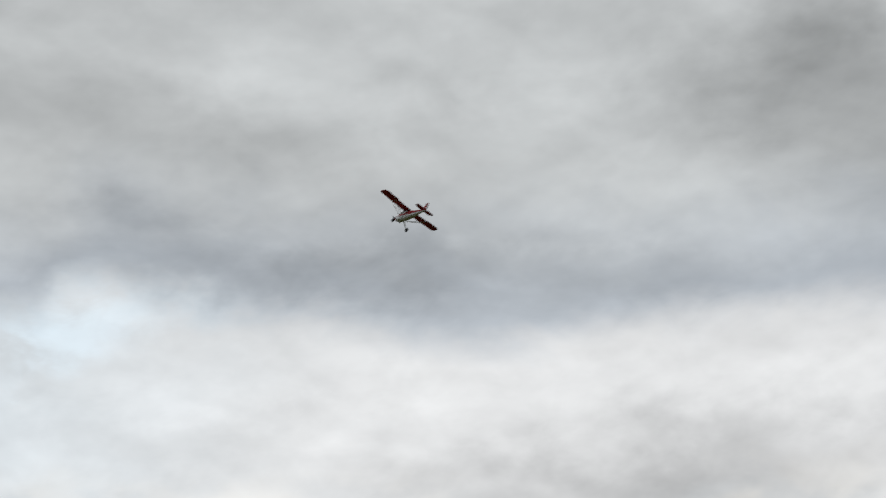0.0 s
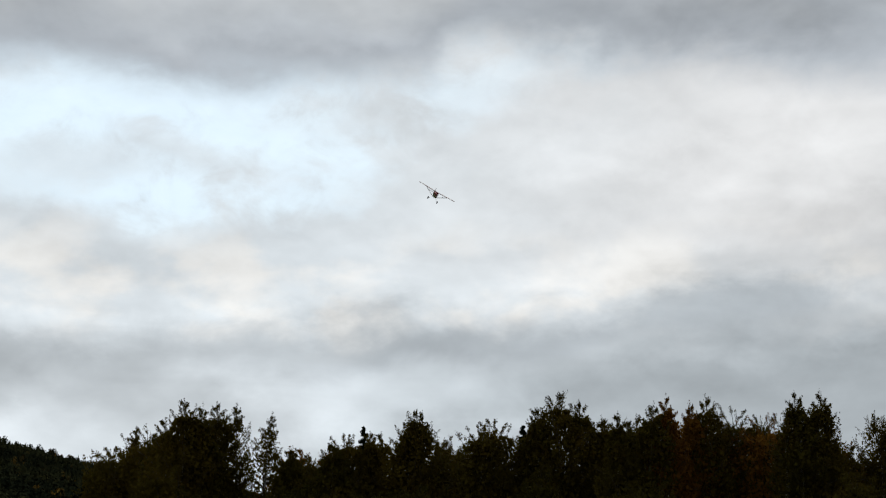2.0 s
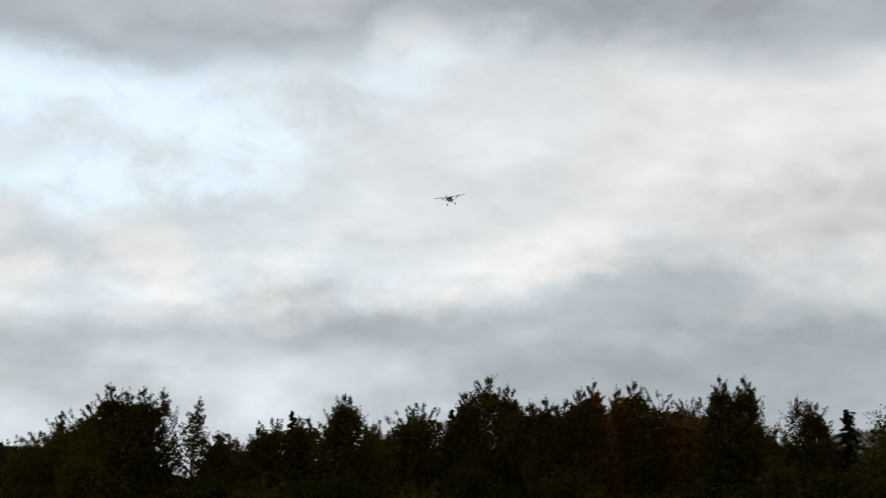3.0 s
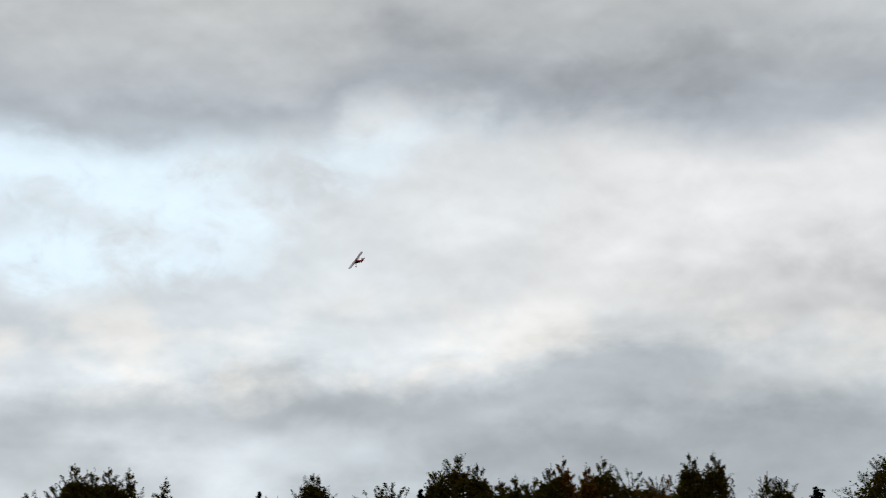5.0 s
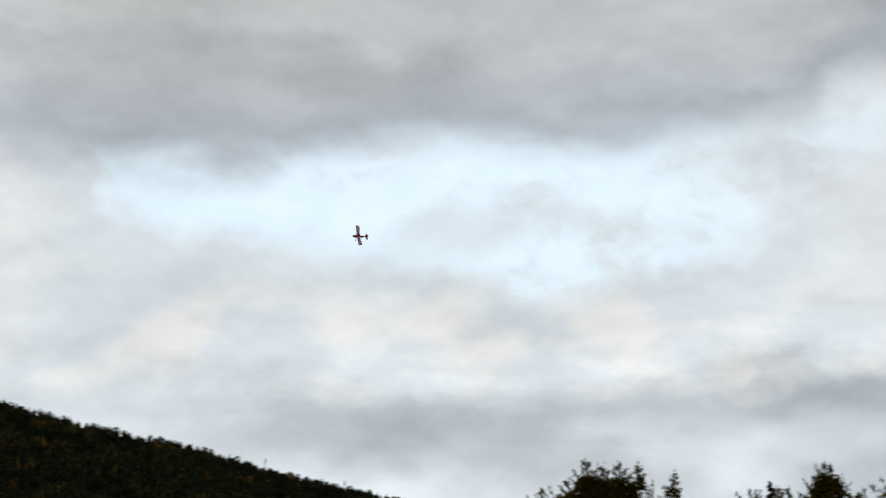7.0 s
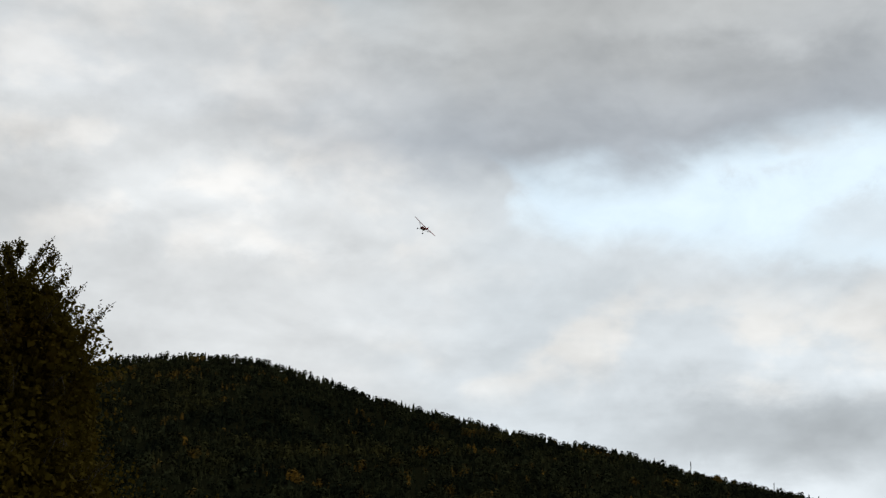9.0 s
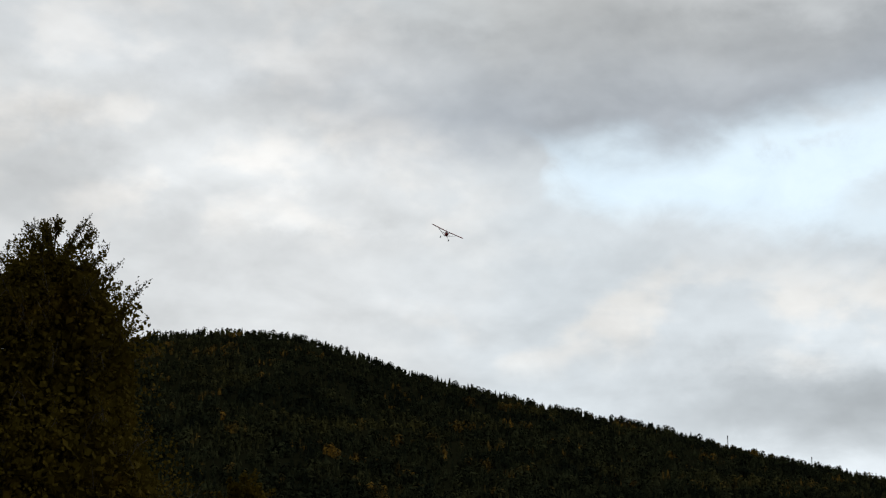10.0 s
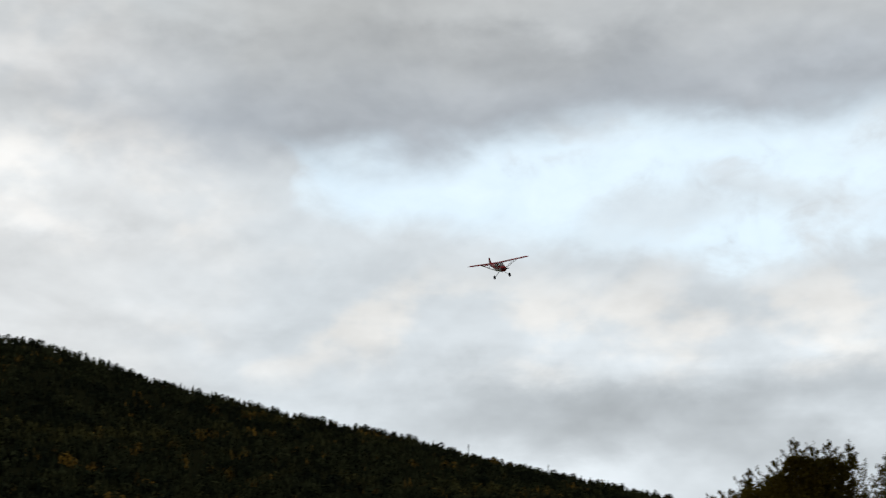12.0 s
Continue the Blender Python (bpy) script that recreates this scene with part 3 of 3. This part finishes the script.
# azimuth, distance, top in degrees, half width in degrees, habit: s spire, r round, n narrow, g gappy; capitals are rust-brown
WEST_STAND = [(10.6, 107, 5.77, 1.19, "s"), (9.8, 108, 5.54, 0.83, "s"), (9.1, 109, 5.71, 0.92, "s"), (8.2, 110, 5.64, 0.69, "g"), (7.4, 111, 5.24, 0.69, "g"), (11.3, 112, 4.95, 1.03, "s"),
              (11.9, 116, 4.27, 1.26, "r"), (12.3, 117, 4.62, 0.55, "g"), (13.3, 118, 3.65, 1.15, "r"), (6.2, 110, 3.91, 0.78, "s"), (4.7, 111, 4.11, 1.01, "s"), (3.9, 112, 4.41, 0.78, "r"),
              (2.7, 113, 4.62, 0.69, "n"), (1.7, 111, 5.10, 1.01, "s"), (0.9, 112, 5.49, 1.29, "s"), (-0.1, 116, 4.32, 0.92, "s")]
EAST_STAND = [(-1.3, 110, 4.82, 0.96, "r"), (-2.3, 111, 5.05, 1.01, "r"), (-3.8, 112, 5.63, 0.92, "s"), (-4.6, 113, 6.27, 1.42, "s"), (-5.6, 114, 5.94, 1.10, "s"), (-6.2, 115, 5.26, 0.92, "s"),
              (-7.1, 107, 5.44, 0.69, "s"), (-8.2, 108, 5.74, 1.01, "s"), (-7.6, 109, 5.18, 0.78, "n"), (-9.3, 110, 6.00, 0.87, "S"), (-9.9, 111, 5.79, 0.74, "S"), (-10.6, 112, 6.07, 1.06, "s"),
              (-11.5, 113, 5.34, 1.06, "r"), (-12.6, 114, 5.12, 0.83, "r"), (-13.1, 112, 5.05, 1.38, "R"), (-13.4, 107, 5.44, 0.51, "g"), (-14.2, 108, 6.13, 1.01, "s"), (-14.7, 109, 6.17, 1.06, "s"),
              (-15.2, 113, 4.59, 0.69, "n"), (-15.8, 114, 3.99, 0.83, "r"), (-17.0, 112, 5.32, 1.24, "g"), (-17.4, 113, 5.09, 1.01, "s"), (-11.1, 114, 4.54, 1.38, "R"), (-14.3, 115, 4.39, 1.61, "R"),
              (-21.7, 106, 5.95, 2.10, "s")]
HABITS = {"s": ("spire", "dark olive birch with a pointed twiggy crown"), "r": ("round", "dark olive birch with a rounded crown"),
          "n": ("slim", "narrow dark olive birch in the row of trees"), "g": ("spire", "slender half-bare birch with gaps in its crown"),
          "S": ("spire", "rust-brown autumn birch with a pointed crown"), "R": ("round", "rust-brown autumn birch with a rounded crown")}


def build_stands():
    for k, (az, dist, el, half, habit) in enumerate(WEST_STAND + EAST_STAND):
        shape, label = HABITS[habit]
        sparse = habit == "g"
        plant_tree("birch_tree", label, "tree", "birches along the meadow edge", az, dist, el + (0.12 if shape == "round" else 0.03), half * (1.15 if sparse else 1.42), 100 + k, LEAF_BROWN if habit.isupper() else LEAF_GREEN, BIRCH_BARK,
                   base=0.30 if sparse else 0.10, shape=shape, twig=0.6 if shape == "round" else 1.0, leaves=5600 if sparse else int(8000 + 5500 * half), leaf=0.078, limbs=int(30 + 18 * half), per_twig=15,
                   core=150 if sparse else int(2200 + 1400 * half), gaps=0.35 if sparse else 0.0, droop=0.35, lean=0.02 * math.sin(k * 2.1))


build_stands()


# the shorter trees between them: azimuth, top in degrees
GAP_TREES = [(11.6, 4.3), (9.8, 5.0), (6.2, 3.6), (5.4, 3.6), (2.6, 4.5), (0.0, 4.2), (-0.8, 4.0), (-3.4, 4.6), (-6.3, 5.0), (-7.7, 5.2), (-10.0, 5.4), (-12.9, 4.9),
             (-15.2, 4.0), (-16.3, 3.5), (-17.9, 3.5), (-19.9, 3.3), (-20.6, 4.6)]


def build_gap_trees():
    for k, (az, el) in enumerate(GAP_TREES):
        rust = az < -7 and k % 2 == 0
        plant_tree("birch_tree", "rust-tinged young birch among taller ones" if rust else "young olive birch among taller ones", "tree", "birches along the meadow edge",
                   az, 117 + (k * 37 % 7), el + 0.1, 1.5, 200 + k, LEAF_BROWN if rust else LEAF_GREEN, BIRCH_BARK, base=0.06, leaves=7500, leaf=0.10, limbs=40, droop=0.35)


build_gap_trees()


def build_back_row():
    """A lower, denser row close behind, that fills the gaps between the stems."""
    rng = random.Random(5)
    for k in range(12):
        az = 12.2 - k * 3.0 + rng.uniform(-0.5, 0.5)
        plant_tree("birch_tree", "dark birch half hidden behind the front row", "tree", "birches behind the front row", az, 128 + rng.uniform(-3, 5),
                   rng.uniform(3.1, 3.7), 2.2, 300 + k, LEAF_BROWN if k % 3 == 2 else LEAF_GREEN, BIRCH_BARK, base=0.02, shape="round", leaves=4500, leaf=0.16, limbs=36)


build_back_row()


def build_bushes():
    """Willow scrub along the foot of the trees."""
    rng = random.Random(8)
    for k in range(21):
        az = 13.6 - k * 1.75 + rng.uniform(-0.5, 0.5)
        plant_tree("willow_bush", "rounded olive willow bush at the foot of the trees", "bush", "willow bushes", az, 97 + rng.uniform(-4, 5),
                   rng.uniform(1.5, 3.1), rng.uniform(1.0, 1.7), 400 + k, LEAF_GREEN if k % 4 == 1 else LEAF_BUSH, DARK_BARK, base=0.02, shape="round",
                   leaves=5000, leaf=0.11, limbs=34, droop=0.3, core=1200)


build_bushes()


def build_spruce(az, dist, el, half_deg, seed):
    """A spruce: whorls of drooping boughs hung with needle sprays."""
    rng = np.random.default_rng(seed)
    ground = float(ground_height(np.float64(az), np.float64(dist)))
    tall, half = EYE + dist * math.tan(radians(el)) - ground, dist * math.tan(radians(half_deg))
    root = new("spruce_tree")
    a = radians(az)
    root.matrix_basis = pose(-math.sin(a) * dist, math.cos(a) * dist, ground - 0.05)
    tagged(root, "nearly black pointed spruce among the birches", "tree")
    z = np.linspace(0, 1, 7)
    part("trunk", mesh_from("trunk", *tube(np.column_stack([z * 0, z * 0, z * tall]), (1.02 - z) * 0.016 * tall, 8), DARK_BARK), DARK_BARK, root)
    boughs, c = [], []
    zz = 0.08
    while zz < 0.985:
        for k in range(5 if zz < 0.9 else 4):
            th = rng.uniform(0, 6.28)
            reach = half * (1.03 - zz) ** 0.68 * rng.uniform(0.5, 1.2)
            out = np.array([math.cos(th), math.sin(th), 0])
            t = np.linspace(0, 1, 5)[:, None]
            zb = min(0.985, zz + rng.uniform(-0.018, 0.018))
            path = np.array([0, 0, zb * tall]) + out * reach * t + np.array([0, 0, 1.0]) * reach * (0.15 * t - 0.75 * t ** 2 + 0.45 * t ** 3)
            boughs.append(tube(path, np.linspace(0.03, 0.008, 5), 4))
            m = int(24 + 100 * reach / half)
            f = rng.uniform(0.05, 1.03, m)
            p = np.column_stack([np.interp(f, t[:, 0], path[:, q]) for q in range(3)])
            p += np.clip(rng.normal(0, 1, (m, 3)), -1.5, 1.5) * (0.03 + 0.09 * reach / half) - np.array([0, 0, 1]) * rng.uniform(0, 0.28, m)[:, None] * (reach / half)
            c.append(p)
        zz += rng.uniform(0.012, 0.02)
    tagged(part("branching", mesh_from("branching", *joined(boughs), DARK_BARK), DARK_BARK, root), kind="stuff")
    part("crown", mesh_from("crown", *leaf_quads(rng, np.concatenate(c), 0.20, 0.08, 0.8), NEEDLES), NEEDLES, root)


build_spruce(-18.75, 112, 4.88, 1.35, 61)
build_spruce(3.3, 116, 4.92, 0.85, 62)
build_spruce(-3.15, 114, 5.0, 0.8, 63)

# the big birches close by
for big_az, big_dist, big_el, big_half, big_seed, big_leaves in ((50.6, 50, 13.45, 7.0, 71, 90000), (54.9, 52, 13.9, 6.0, 72, 50000)):
    plant_tree("birch_tree", "tall full birch with fine drooping twigs turning yellow", "tree", "big birches near by", big_az, big_dist, big_el, big_half, big_seed,
               LEAF_GREEN, BIRCH_BARK, base=0.04, shape="cone", leaves=big_leaves, leaf=0.066, limbs=130, droop=0.7, per_twig=14, twig=0.85, core=20000)
plant_tree("birch_tree", "small yellowing birch beside the tall one", "tree", "", 42.7, 58, 4.0, 1.9, 75, LEAF_GREEN, BIRCH_BARK, base=0.1,
           leaves=9000, leaf=0.09, limbs=34)


# ---- the model aeroplane ----
def loft(sections, closed=True):
    """A bmesh skin through rings of equal length; ends are capped."""
    bm = bmesh.new()
    rings = [[bm.verts.new(p) for p in ring] for ring in sections]
    n = len(rings[0])
    for a, b in zip(rings, rings[1:]):
        for i in range(n):
            bm.faces.new((a[i], a[(i + 1) % n], b[(i + 1) % n], b[i]))
    if closed:
        bm.faces.new(rings[0][::-1])
        bm.faces.new(rings[-1])
    bmesh.ops.recalc_face_normals(bm, faces=bm.faces)
    for f in bm.faces:
        f.smooth = True
    return bm


def hull_ring(y, top, bottom, half, square=3.0, n=16):
    """A rounded box section of the fuselage."""
    ring = []
    for i in range(n):
        t = 2 * math.pi * (i + 0.5) / n
        c, s = math.cos(t), math.sin(t)
        x = half * math.copysign(abs(c) ** (2 / square), c)
        z = (top + bottom) / 2 + (top - bottom) / 2 * math.copysign(abs(s) ** (2 / square), s)
        ring.append((x, y, z))
    return ring


def foil_ring(x, y_front, y_back, z, thick):
    """A wing section, from the leading edge over the top and back underneath."""
    pts, chord = [], y_front - y_back
    xs = [0, 0.02, 0.07, 0.15, 0.28, 0.42, 0.56, 0.70, 0.85, 1.0]
    for k in xs:
        h = 2.9 * (0.2969 * math.sqrt(k) - 0.126 * k - 0.3516 * k * k + 0.2843 * k ** 3 - 0.1015 * k ** 4)
        pts.append((x, y_front - k * chord, z + thick * h * 1.25))
    for k in xs[-2:0:-1]:
        h = 2.9 * (0.2969 * math.sqrt(k) - 0.126 * k - 0.3516 * k * k + 0.2843 * k ** 3 - 0.1015 * k ** 4)
        pts.append((x, y_front - k * chord, z - thick * h * 0.35))
    return pts


def rod(p, q, r, sides=8, flat=1.0):
    bm = bmesh.new()
    v, f = tube([p, q], [r, r], sides)
    vs = [bm.verts.new(c) for c in v]
    for face in f:
        bm.faces.new([vs[i] for i in face])
    bm.faces.new(vs[:sides][::-1])
    bm.faces.new(vs[sides:])
    bmesh.ops.recalc_face_normals(bm, faces=bm.faces)
    return bm


def slab(outline, thick, axis):
    """A thin bevelled tail surface from an outline in the plane normal to the axis (0: x, 2: z)."""
    bm = bmesh.new()

    def at(p, h):
        return (h, p[0], p[1]) if axis == 0 else (p[0], p[1], h)
    cy, cz = (sum(p[i] for p in outline) / len(outline) for i in (0, 1))
    base = -0.070 if axis == 2 else 0.0
    rings = []
    for h, k in ((-1, 0.94), (-0.4, 1.0), (0.4, 1.0), (1, 0.94)):
        rings.append([bm.verts.new(at((cy + (p[0] - cy) * k, cz + (p[1] - cz) * k), base + h * thick / 2)) for p in outline])
    n = len(outline)
    for a, b in zip(rings, rings[1:]):
        for i in range(n):
            bm.faces.new((a[i], a[(i + 1) % n], b[(i + 1) % n], b[i]))
    bm.faces.new(rings[0][::-1])
    bm.faces.new(rings[-1])
    bmesh.ops.recalc_face_normals(bm, faces=bm.faces)
    return bm


def spun(profile, axis_y=True, n=20):
    """A turned body from (radius, along) pairs, along +Y or +X."""
    rings = []
    for r, a in profile:
        ring = []
        for i in range(n):
            t = 2 * math.pi * i / n
            ring.append((r * math.cos(t), a, r * math.sin(t)) if axis_y else (a, r * math.cos(t), r * math.sin(t)))
        rings.append(ring)
    return loft(rings)


def moved(bm, x, y, z):
    bmesh.ops.translate(bm, verts=bm.verts, vec=(x, y, z))
    return bm


def build_aeroplane():
    plane = new("model_aeroplane")
    tagged(plane, "red and white high-wing model aeroplane with fixed wheels, flying", "model aeroplane")
    # fuselage: red above, white below
    rings = [hull_ring(y, t, b, h) for y, t, b, h in (
        (0.33, -0.092, -0.245, 0.078), (0.26, -0.084, -0.252, 0.086), (0.20, -0.055, -0.252, 0.090), (0.12, -0.004, -0.250, 0.090),
        (0.0, -0.002, -0.246, 0.090), (-0.12, -0.006, -0.236, 0.086), (-0.24, -0.026, -0.215, 0.076), (-0.40, -0.040, -0.178, 0.056),
        (-0.58, -0.048, -0.138, 0.036), (-0.72, -0.052, -0.108, 0.020), (-0.80, -0.054, -0.094, 0.010))]
    bm = loft(rings)
    for f in bm.faces:
        c = f.calc_center_median()
        line = -0.150 + max(0.0, -c.y) * 0.075
        f.material_index = 1 if c.z < line else 0
    part("fuselage", bm, [RED, WHITE], plane, "red upper half and white belly")
    cowl = part("cowl", loft([hull_ring(y, t, b, h, k) for y, t, b, h, k in (
        (0.325, -0.090, -0.247, 0.080, 3), (0.36, -0.094, -0.243, 0.080, 2.7), (0.385, -0.108, -0.232, 0.068, 2.4), (0.395, -0.130, -0.212, 0.045, 2.2))]), RED, plane)
    for s in (-1, 1):
        part("air_intake", moved(spun([(0.016, -0.004), (0.016, 0.004)], n=12), s * 0.040, 0.394, -0.160), BLACK, cowl, "dark round air intake")
    prop = part("propeller", spun([(0.026, 0.395), (0.026, 0.402), (0.021, 0.418), (0.010, 0.432), (0.002, 0.437)]), BLACK, plane, "black spinner and blades")
    for v in prop.data.vertices:
        v.co = v.co - Vector((0, 0.40, 0))
    for s in (-1, 1):
        part("blade", loft([[(s * x, dy * c * 0.5 + 0.006, dz * c) for dy, dz in ((0.25, -1), (0.35, 0), (-0.25, 1), (-0.35, 0))] for x, c in
                            ((0.012, 0.008), (0.05, 0.015), (0.11, 0.014), (0.16, 0.006))]), BLACK, prop)
    # glazing
    ws = loft([[(-0.076, 0.262, -0.082), (0.076, 0.262, -0.082), (0.078, 0.258, -0.088), (-0.078, 0.258, -0.088)],
               [(-0.080, 0.128, 0.004), (0.080, 0.128, 0.004), (0.082, 0.122, -0.004), (-0.082, 0.122, -0.004)]])
    part("windscreen", ws, GLAZING, plane, "clear raked windscreen")
    for s in (-1, 1):
        for y0, y1 in ((0.115, 0.015), (0.0, -0.10)):
            win = loft([[(s * 0.086, y0, -0.022), (s * 0.086, y1, -0.024), (s * 0.088, y1, -0.098), (s * 0.088, y0 + 0.03, -0.100)],
                        [(s * 0.093, y0, -0.024), (s * 0.093, y1, -0.026), (s * 0.0935, y1, -0.096), (s * 0.0935, y0 + 0.028, -0.098)]])
            part("side_window", win, GLAZING, plane, "dark side window")
    # wing: red, with white panels above
    for s in (-1, 1):
        stations = [0.0, 0.07, 0.14, 0.24, 0.36, 0.48, 0.60, 0.72, 0.82, 0.87, 0.90, 0.915]
        rings = []
        for x in stations:
            tip = max(0.0, (x - 0.86) / 0.055)
            rings.append(foil_ring(s * x, 0.125 - 0.045 * tip ** 2, -0.150 + 0.03 * tip ** 2, 0.002 + 0.034 * x, 0.085 * (1 - 0.65 * tip)))
        bm = loft(rings)
        for f in bm.faces:
            c = f.calc_center_median()
            if f.normal.z > 0.15 and 0.17 < abs(c.x) < 0.88 and -0.112 < c.y < 0.050:
                ray = abs(c.y + 0.012) < 0.018 and abs(c.x) < 0.62
                f.material_index = 0 if ray else 1
        part("wing", bm, [RED, WHITE], plane, "red wing with white panels on top")
        part("aileron", loft([foil_ring(s * x, -0.152, -0.186, 0.002 + 0.034 * x, 0.010) for x in (0.50, 0.86)]), RED, plane)
        for y_low, y_up in ((0.085, 0.075), (-0.055, -0.075)):
            part("wing_strut", rod((s * 0.085, y_low * 0.6 + 0.03, -0.232), (s * 0.53, y_up, 0.012), 0.0065, 8), WHITE, plane, "thin white wing strut")
        part("jury_strut", rod((s * 0.34, 0.06, -0.085), (s * 0.34, 0.05, 0.004), 0.003, 6), WHITE, plane)
        leg = loft([[(s * x, 0.128 + d, z - 0.004), (s * x, 0.128 + d, z + 0.004), (s * x, 0.128 - d, z + 0.004), (s * x, 0.128 - d, z - 0.004)]
                    for x, z, d in ((0.05, -0.240, 0.024), (0.085, -0.256, 0.022), (0.205, -0.378, 0.013), (0.228, -0.384, 0.012))])
        part("gear_leg", leg, WHITE, plane, "flat white undercarriage leg")
        wheel = part("wheel", moved(spun([(0.030, -0.012), (0.034, -0.008), (0.034, 0.008), (0.030, 0.012)], False), s * 0.232, 0.124, -0.384), METAL, plane)
        part("tyre", moved(spun([(0.034, -0.016), (0.048, -0.020), (0.057, -0.012), (0.060, 0.0), (0.057, 0.012), (0.048, 0.020), (0.034, 0.016)], False),
                           s * 0.232, 0.124, -0.384), RUBBER, wheel, "black tyre")
        stab = [(s * 0.008, -0.615), (s * 0.15, -0.628), (s * 0.245, -0.655), (s * 0.272, -0.70), (s * 0.272, -0.718), (s * 0.008, -0.718)]
        part("tailplane", slab(stab, 0.010, 2), RED, plane)
        part("elevator", slab([(s * 0.008, -0.722), (s * 0.272, -0.722), (s * 0.270, -0.765), (s * 0.235, -0.795), (s * 0.10, -0.800), (s * 0.03, -0.775)], 0.008, 2), RED, plane)
    fin = part("fin", slab([(-0.56, -0.046), (-0.64, 0.010), (-0.70, 0.110), (-0.725, 0.142), (-0.742, 0.142), (-0.742, -0.052)], 0.012, 0), RED, plane)
    rud = part("rudder", slab([(-0.746, -0.085), (-0.746, 0.143), (-0.775, 0.148), (-0.805, 0.125), (-0.830, 0.040), (-0.838, -0.030), (-0.815, -0.080)], 0.010, 0), WHITE, plane,
               "white rudder with red bars")
    for z in (0.085, 0.030, -0.025):
        part("rudder_bar", slab([(-0.752, z - 0.012), (-0.752, z + 0.012), (-0.815, z + 0.012), (-0.818, z - 0.012)], 0.0125, 0), RED, rud)
    part("tail_wheel_leg", rod((0, -0.77, -0.095), (0, -0.815, -0.135), 0.004, 6), METAL, plane)
    part("tail_wheel", moved(spun([(0.010, -0.006), (0.016, -0.005), (0.018, 0), (0.016, 0.005), (0.010, 0.006)], False, 14), 0, -0.82, -0.145), RUBBER, plane)
    part("exhaust", rod((0.03, 0.30, -0.245), (0.034, 0.27, -0.268), 0.007, 8), METAL, plane)
    return plane, prop


aeroplane, propeller = build_aeroplane()


def flight(x, y, z, heading, climb, bank):
    """Pose of the aeroplane: heading to the left of +Y, nose up, right wing down."""
    return pose(x, y, z, 0, 0, heading) @ pose(0, 0, 0, climb) @ pose(0, 0, 0, 0, bank)


def motions():
    walk(aeroplane, [
        (0.0, flight(8.32, 31.44, 15.88, 21.3, 11.5, 20.4)), (0.5, flight(4.44, 39.76, 16.76, 19.5, 11.3, 28.5)),
        (1.0, flight(1.19, 47.07, 16.96, 13.3, 9.4, 43.1)), (1.5, flight(-0.55, 54.48, 17.09, 4.9, 7.9, 36.8)),
        (2.0, flight(-0.48, 61.14, 17.24, -6.0, 9.5, 30.8)), (2.5, flight(1.26, 68.51, 18.11, -12.9, 10.7, 16.5)),
        (3.0, flight(4.00, 75.50, 19.80, -17.4, 14.0, -4.9)), (3.2, flight(5.23, 78.63, 20.86, -18.0, 12.0, -16.5)),
        (4.0, flight(7.30, 88.30, 24.10, 2.0, 9.0, -38.0)),
        (4.8, flight(3.11, 97.15, 26.14, 31.4, 6.8, -48.7)), (5.0, flight(0.74, 99.82, 26.72, 41.1, 4.0, -52.6)),
        (5.5, flight(-7.14, 104.87, 28.02, 67.8, 3.4, -54.2)), (6.0, flight(-16.76, 106.61, 28.95, 88.3, 3.4, -65.9)),
        (6.5, flight(-27.00, 105.24, 29.58, 109.0, 3.4, -63.0)), (7.0, flight(-36.31, 100.66, 29.84, 131.2, -0.9, -70.7)),
        (7.5, flight(-42.99, 94.25, 29.58, 148.3, 0.2, -75.5)), (7.7, flight(-45.15, 90.91, 29.22, 155.2, -3.2, -72.0)),
        (8.5, flight(-49.10, 78.20, 26.90, 184.0, -5.0, -57.0)),
        (9.3, flight(-46.54, 66.65, 23.20, 210.5, -8.0, -38.2)), (9.5, flight(-45.61, 64.86, 22.29, 217.0, -11.0, -34.3)),
        (10.0, flight(-40.85, 58.92, 19.35, 221.9, -12.5, -22.6)), (10.5, flight(-35.12, 53.67, 16.90, 227.3, -10.5, -4.5)),
        (11.0, flight(-28.75, 48.63, 14.95, 226.2, -11.1, 0.8)), (11.5, flight(-21.60, 42.50, 12.86, 224.6, -11.6, 10.5)),
        (12.0, flight(-14.88, 36.64, 10.77, 222.5, -13.4, 13.8))])
    walk(propeller, [(k / 30, pose(0, 0.40, -0.170, 0, 77.0 * k, 0)) for k in range(361)])


motions()
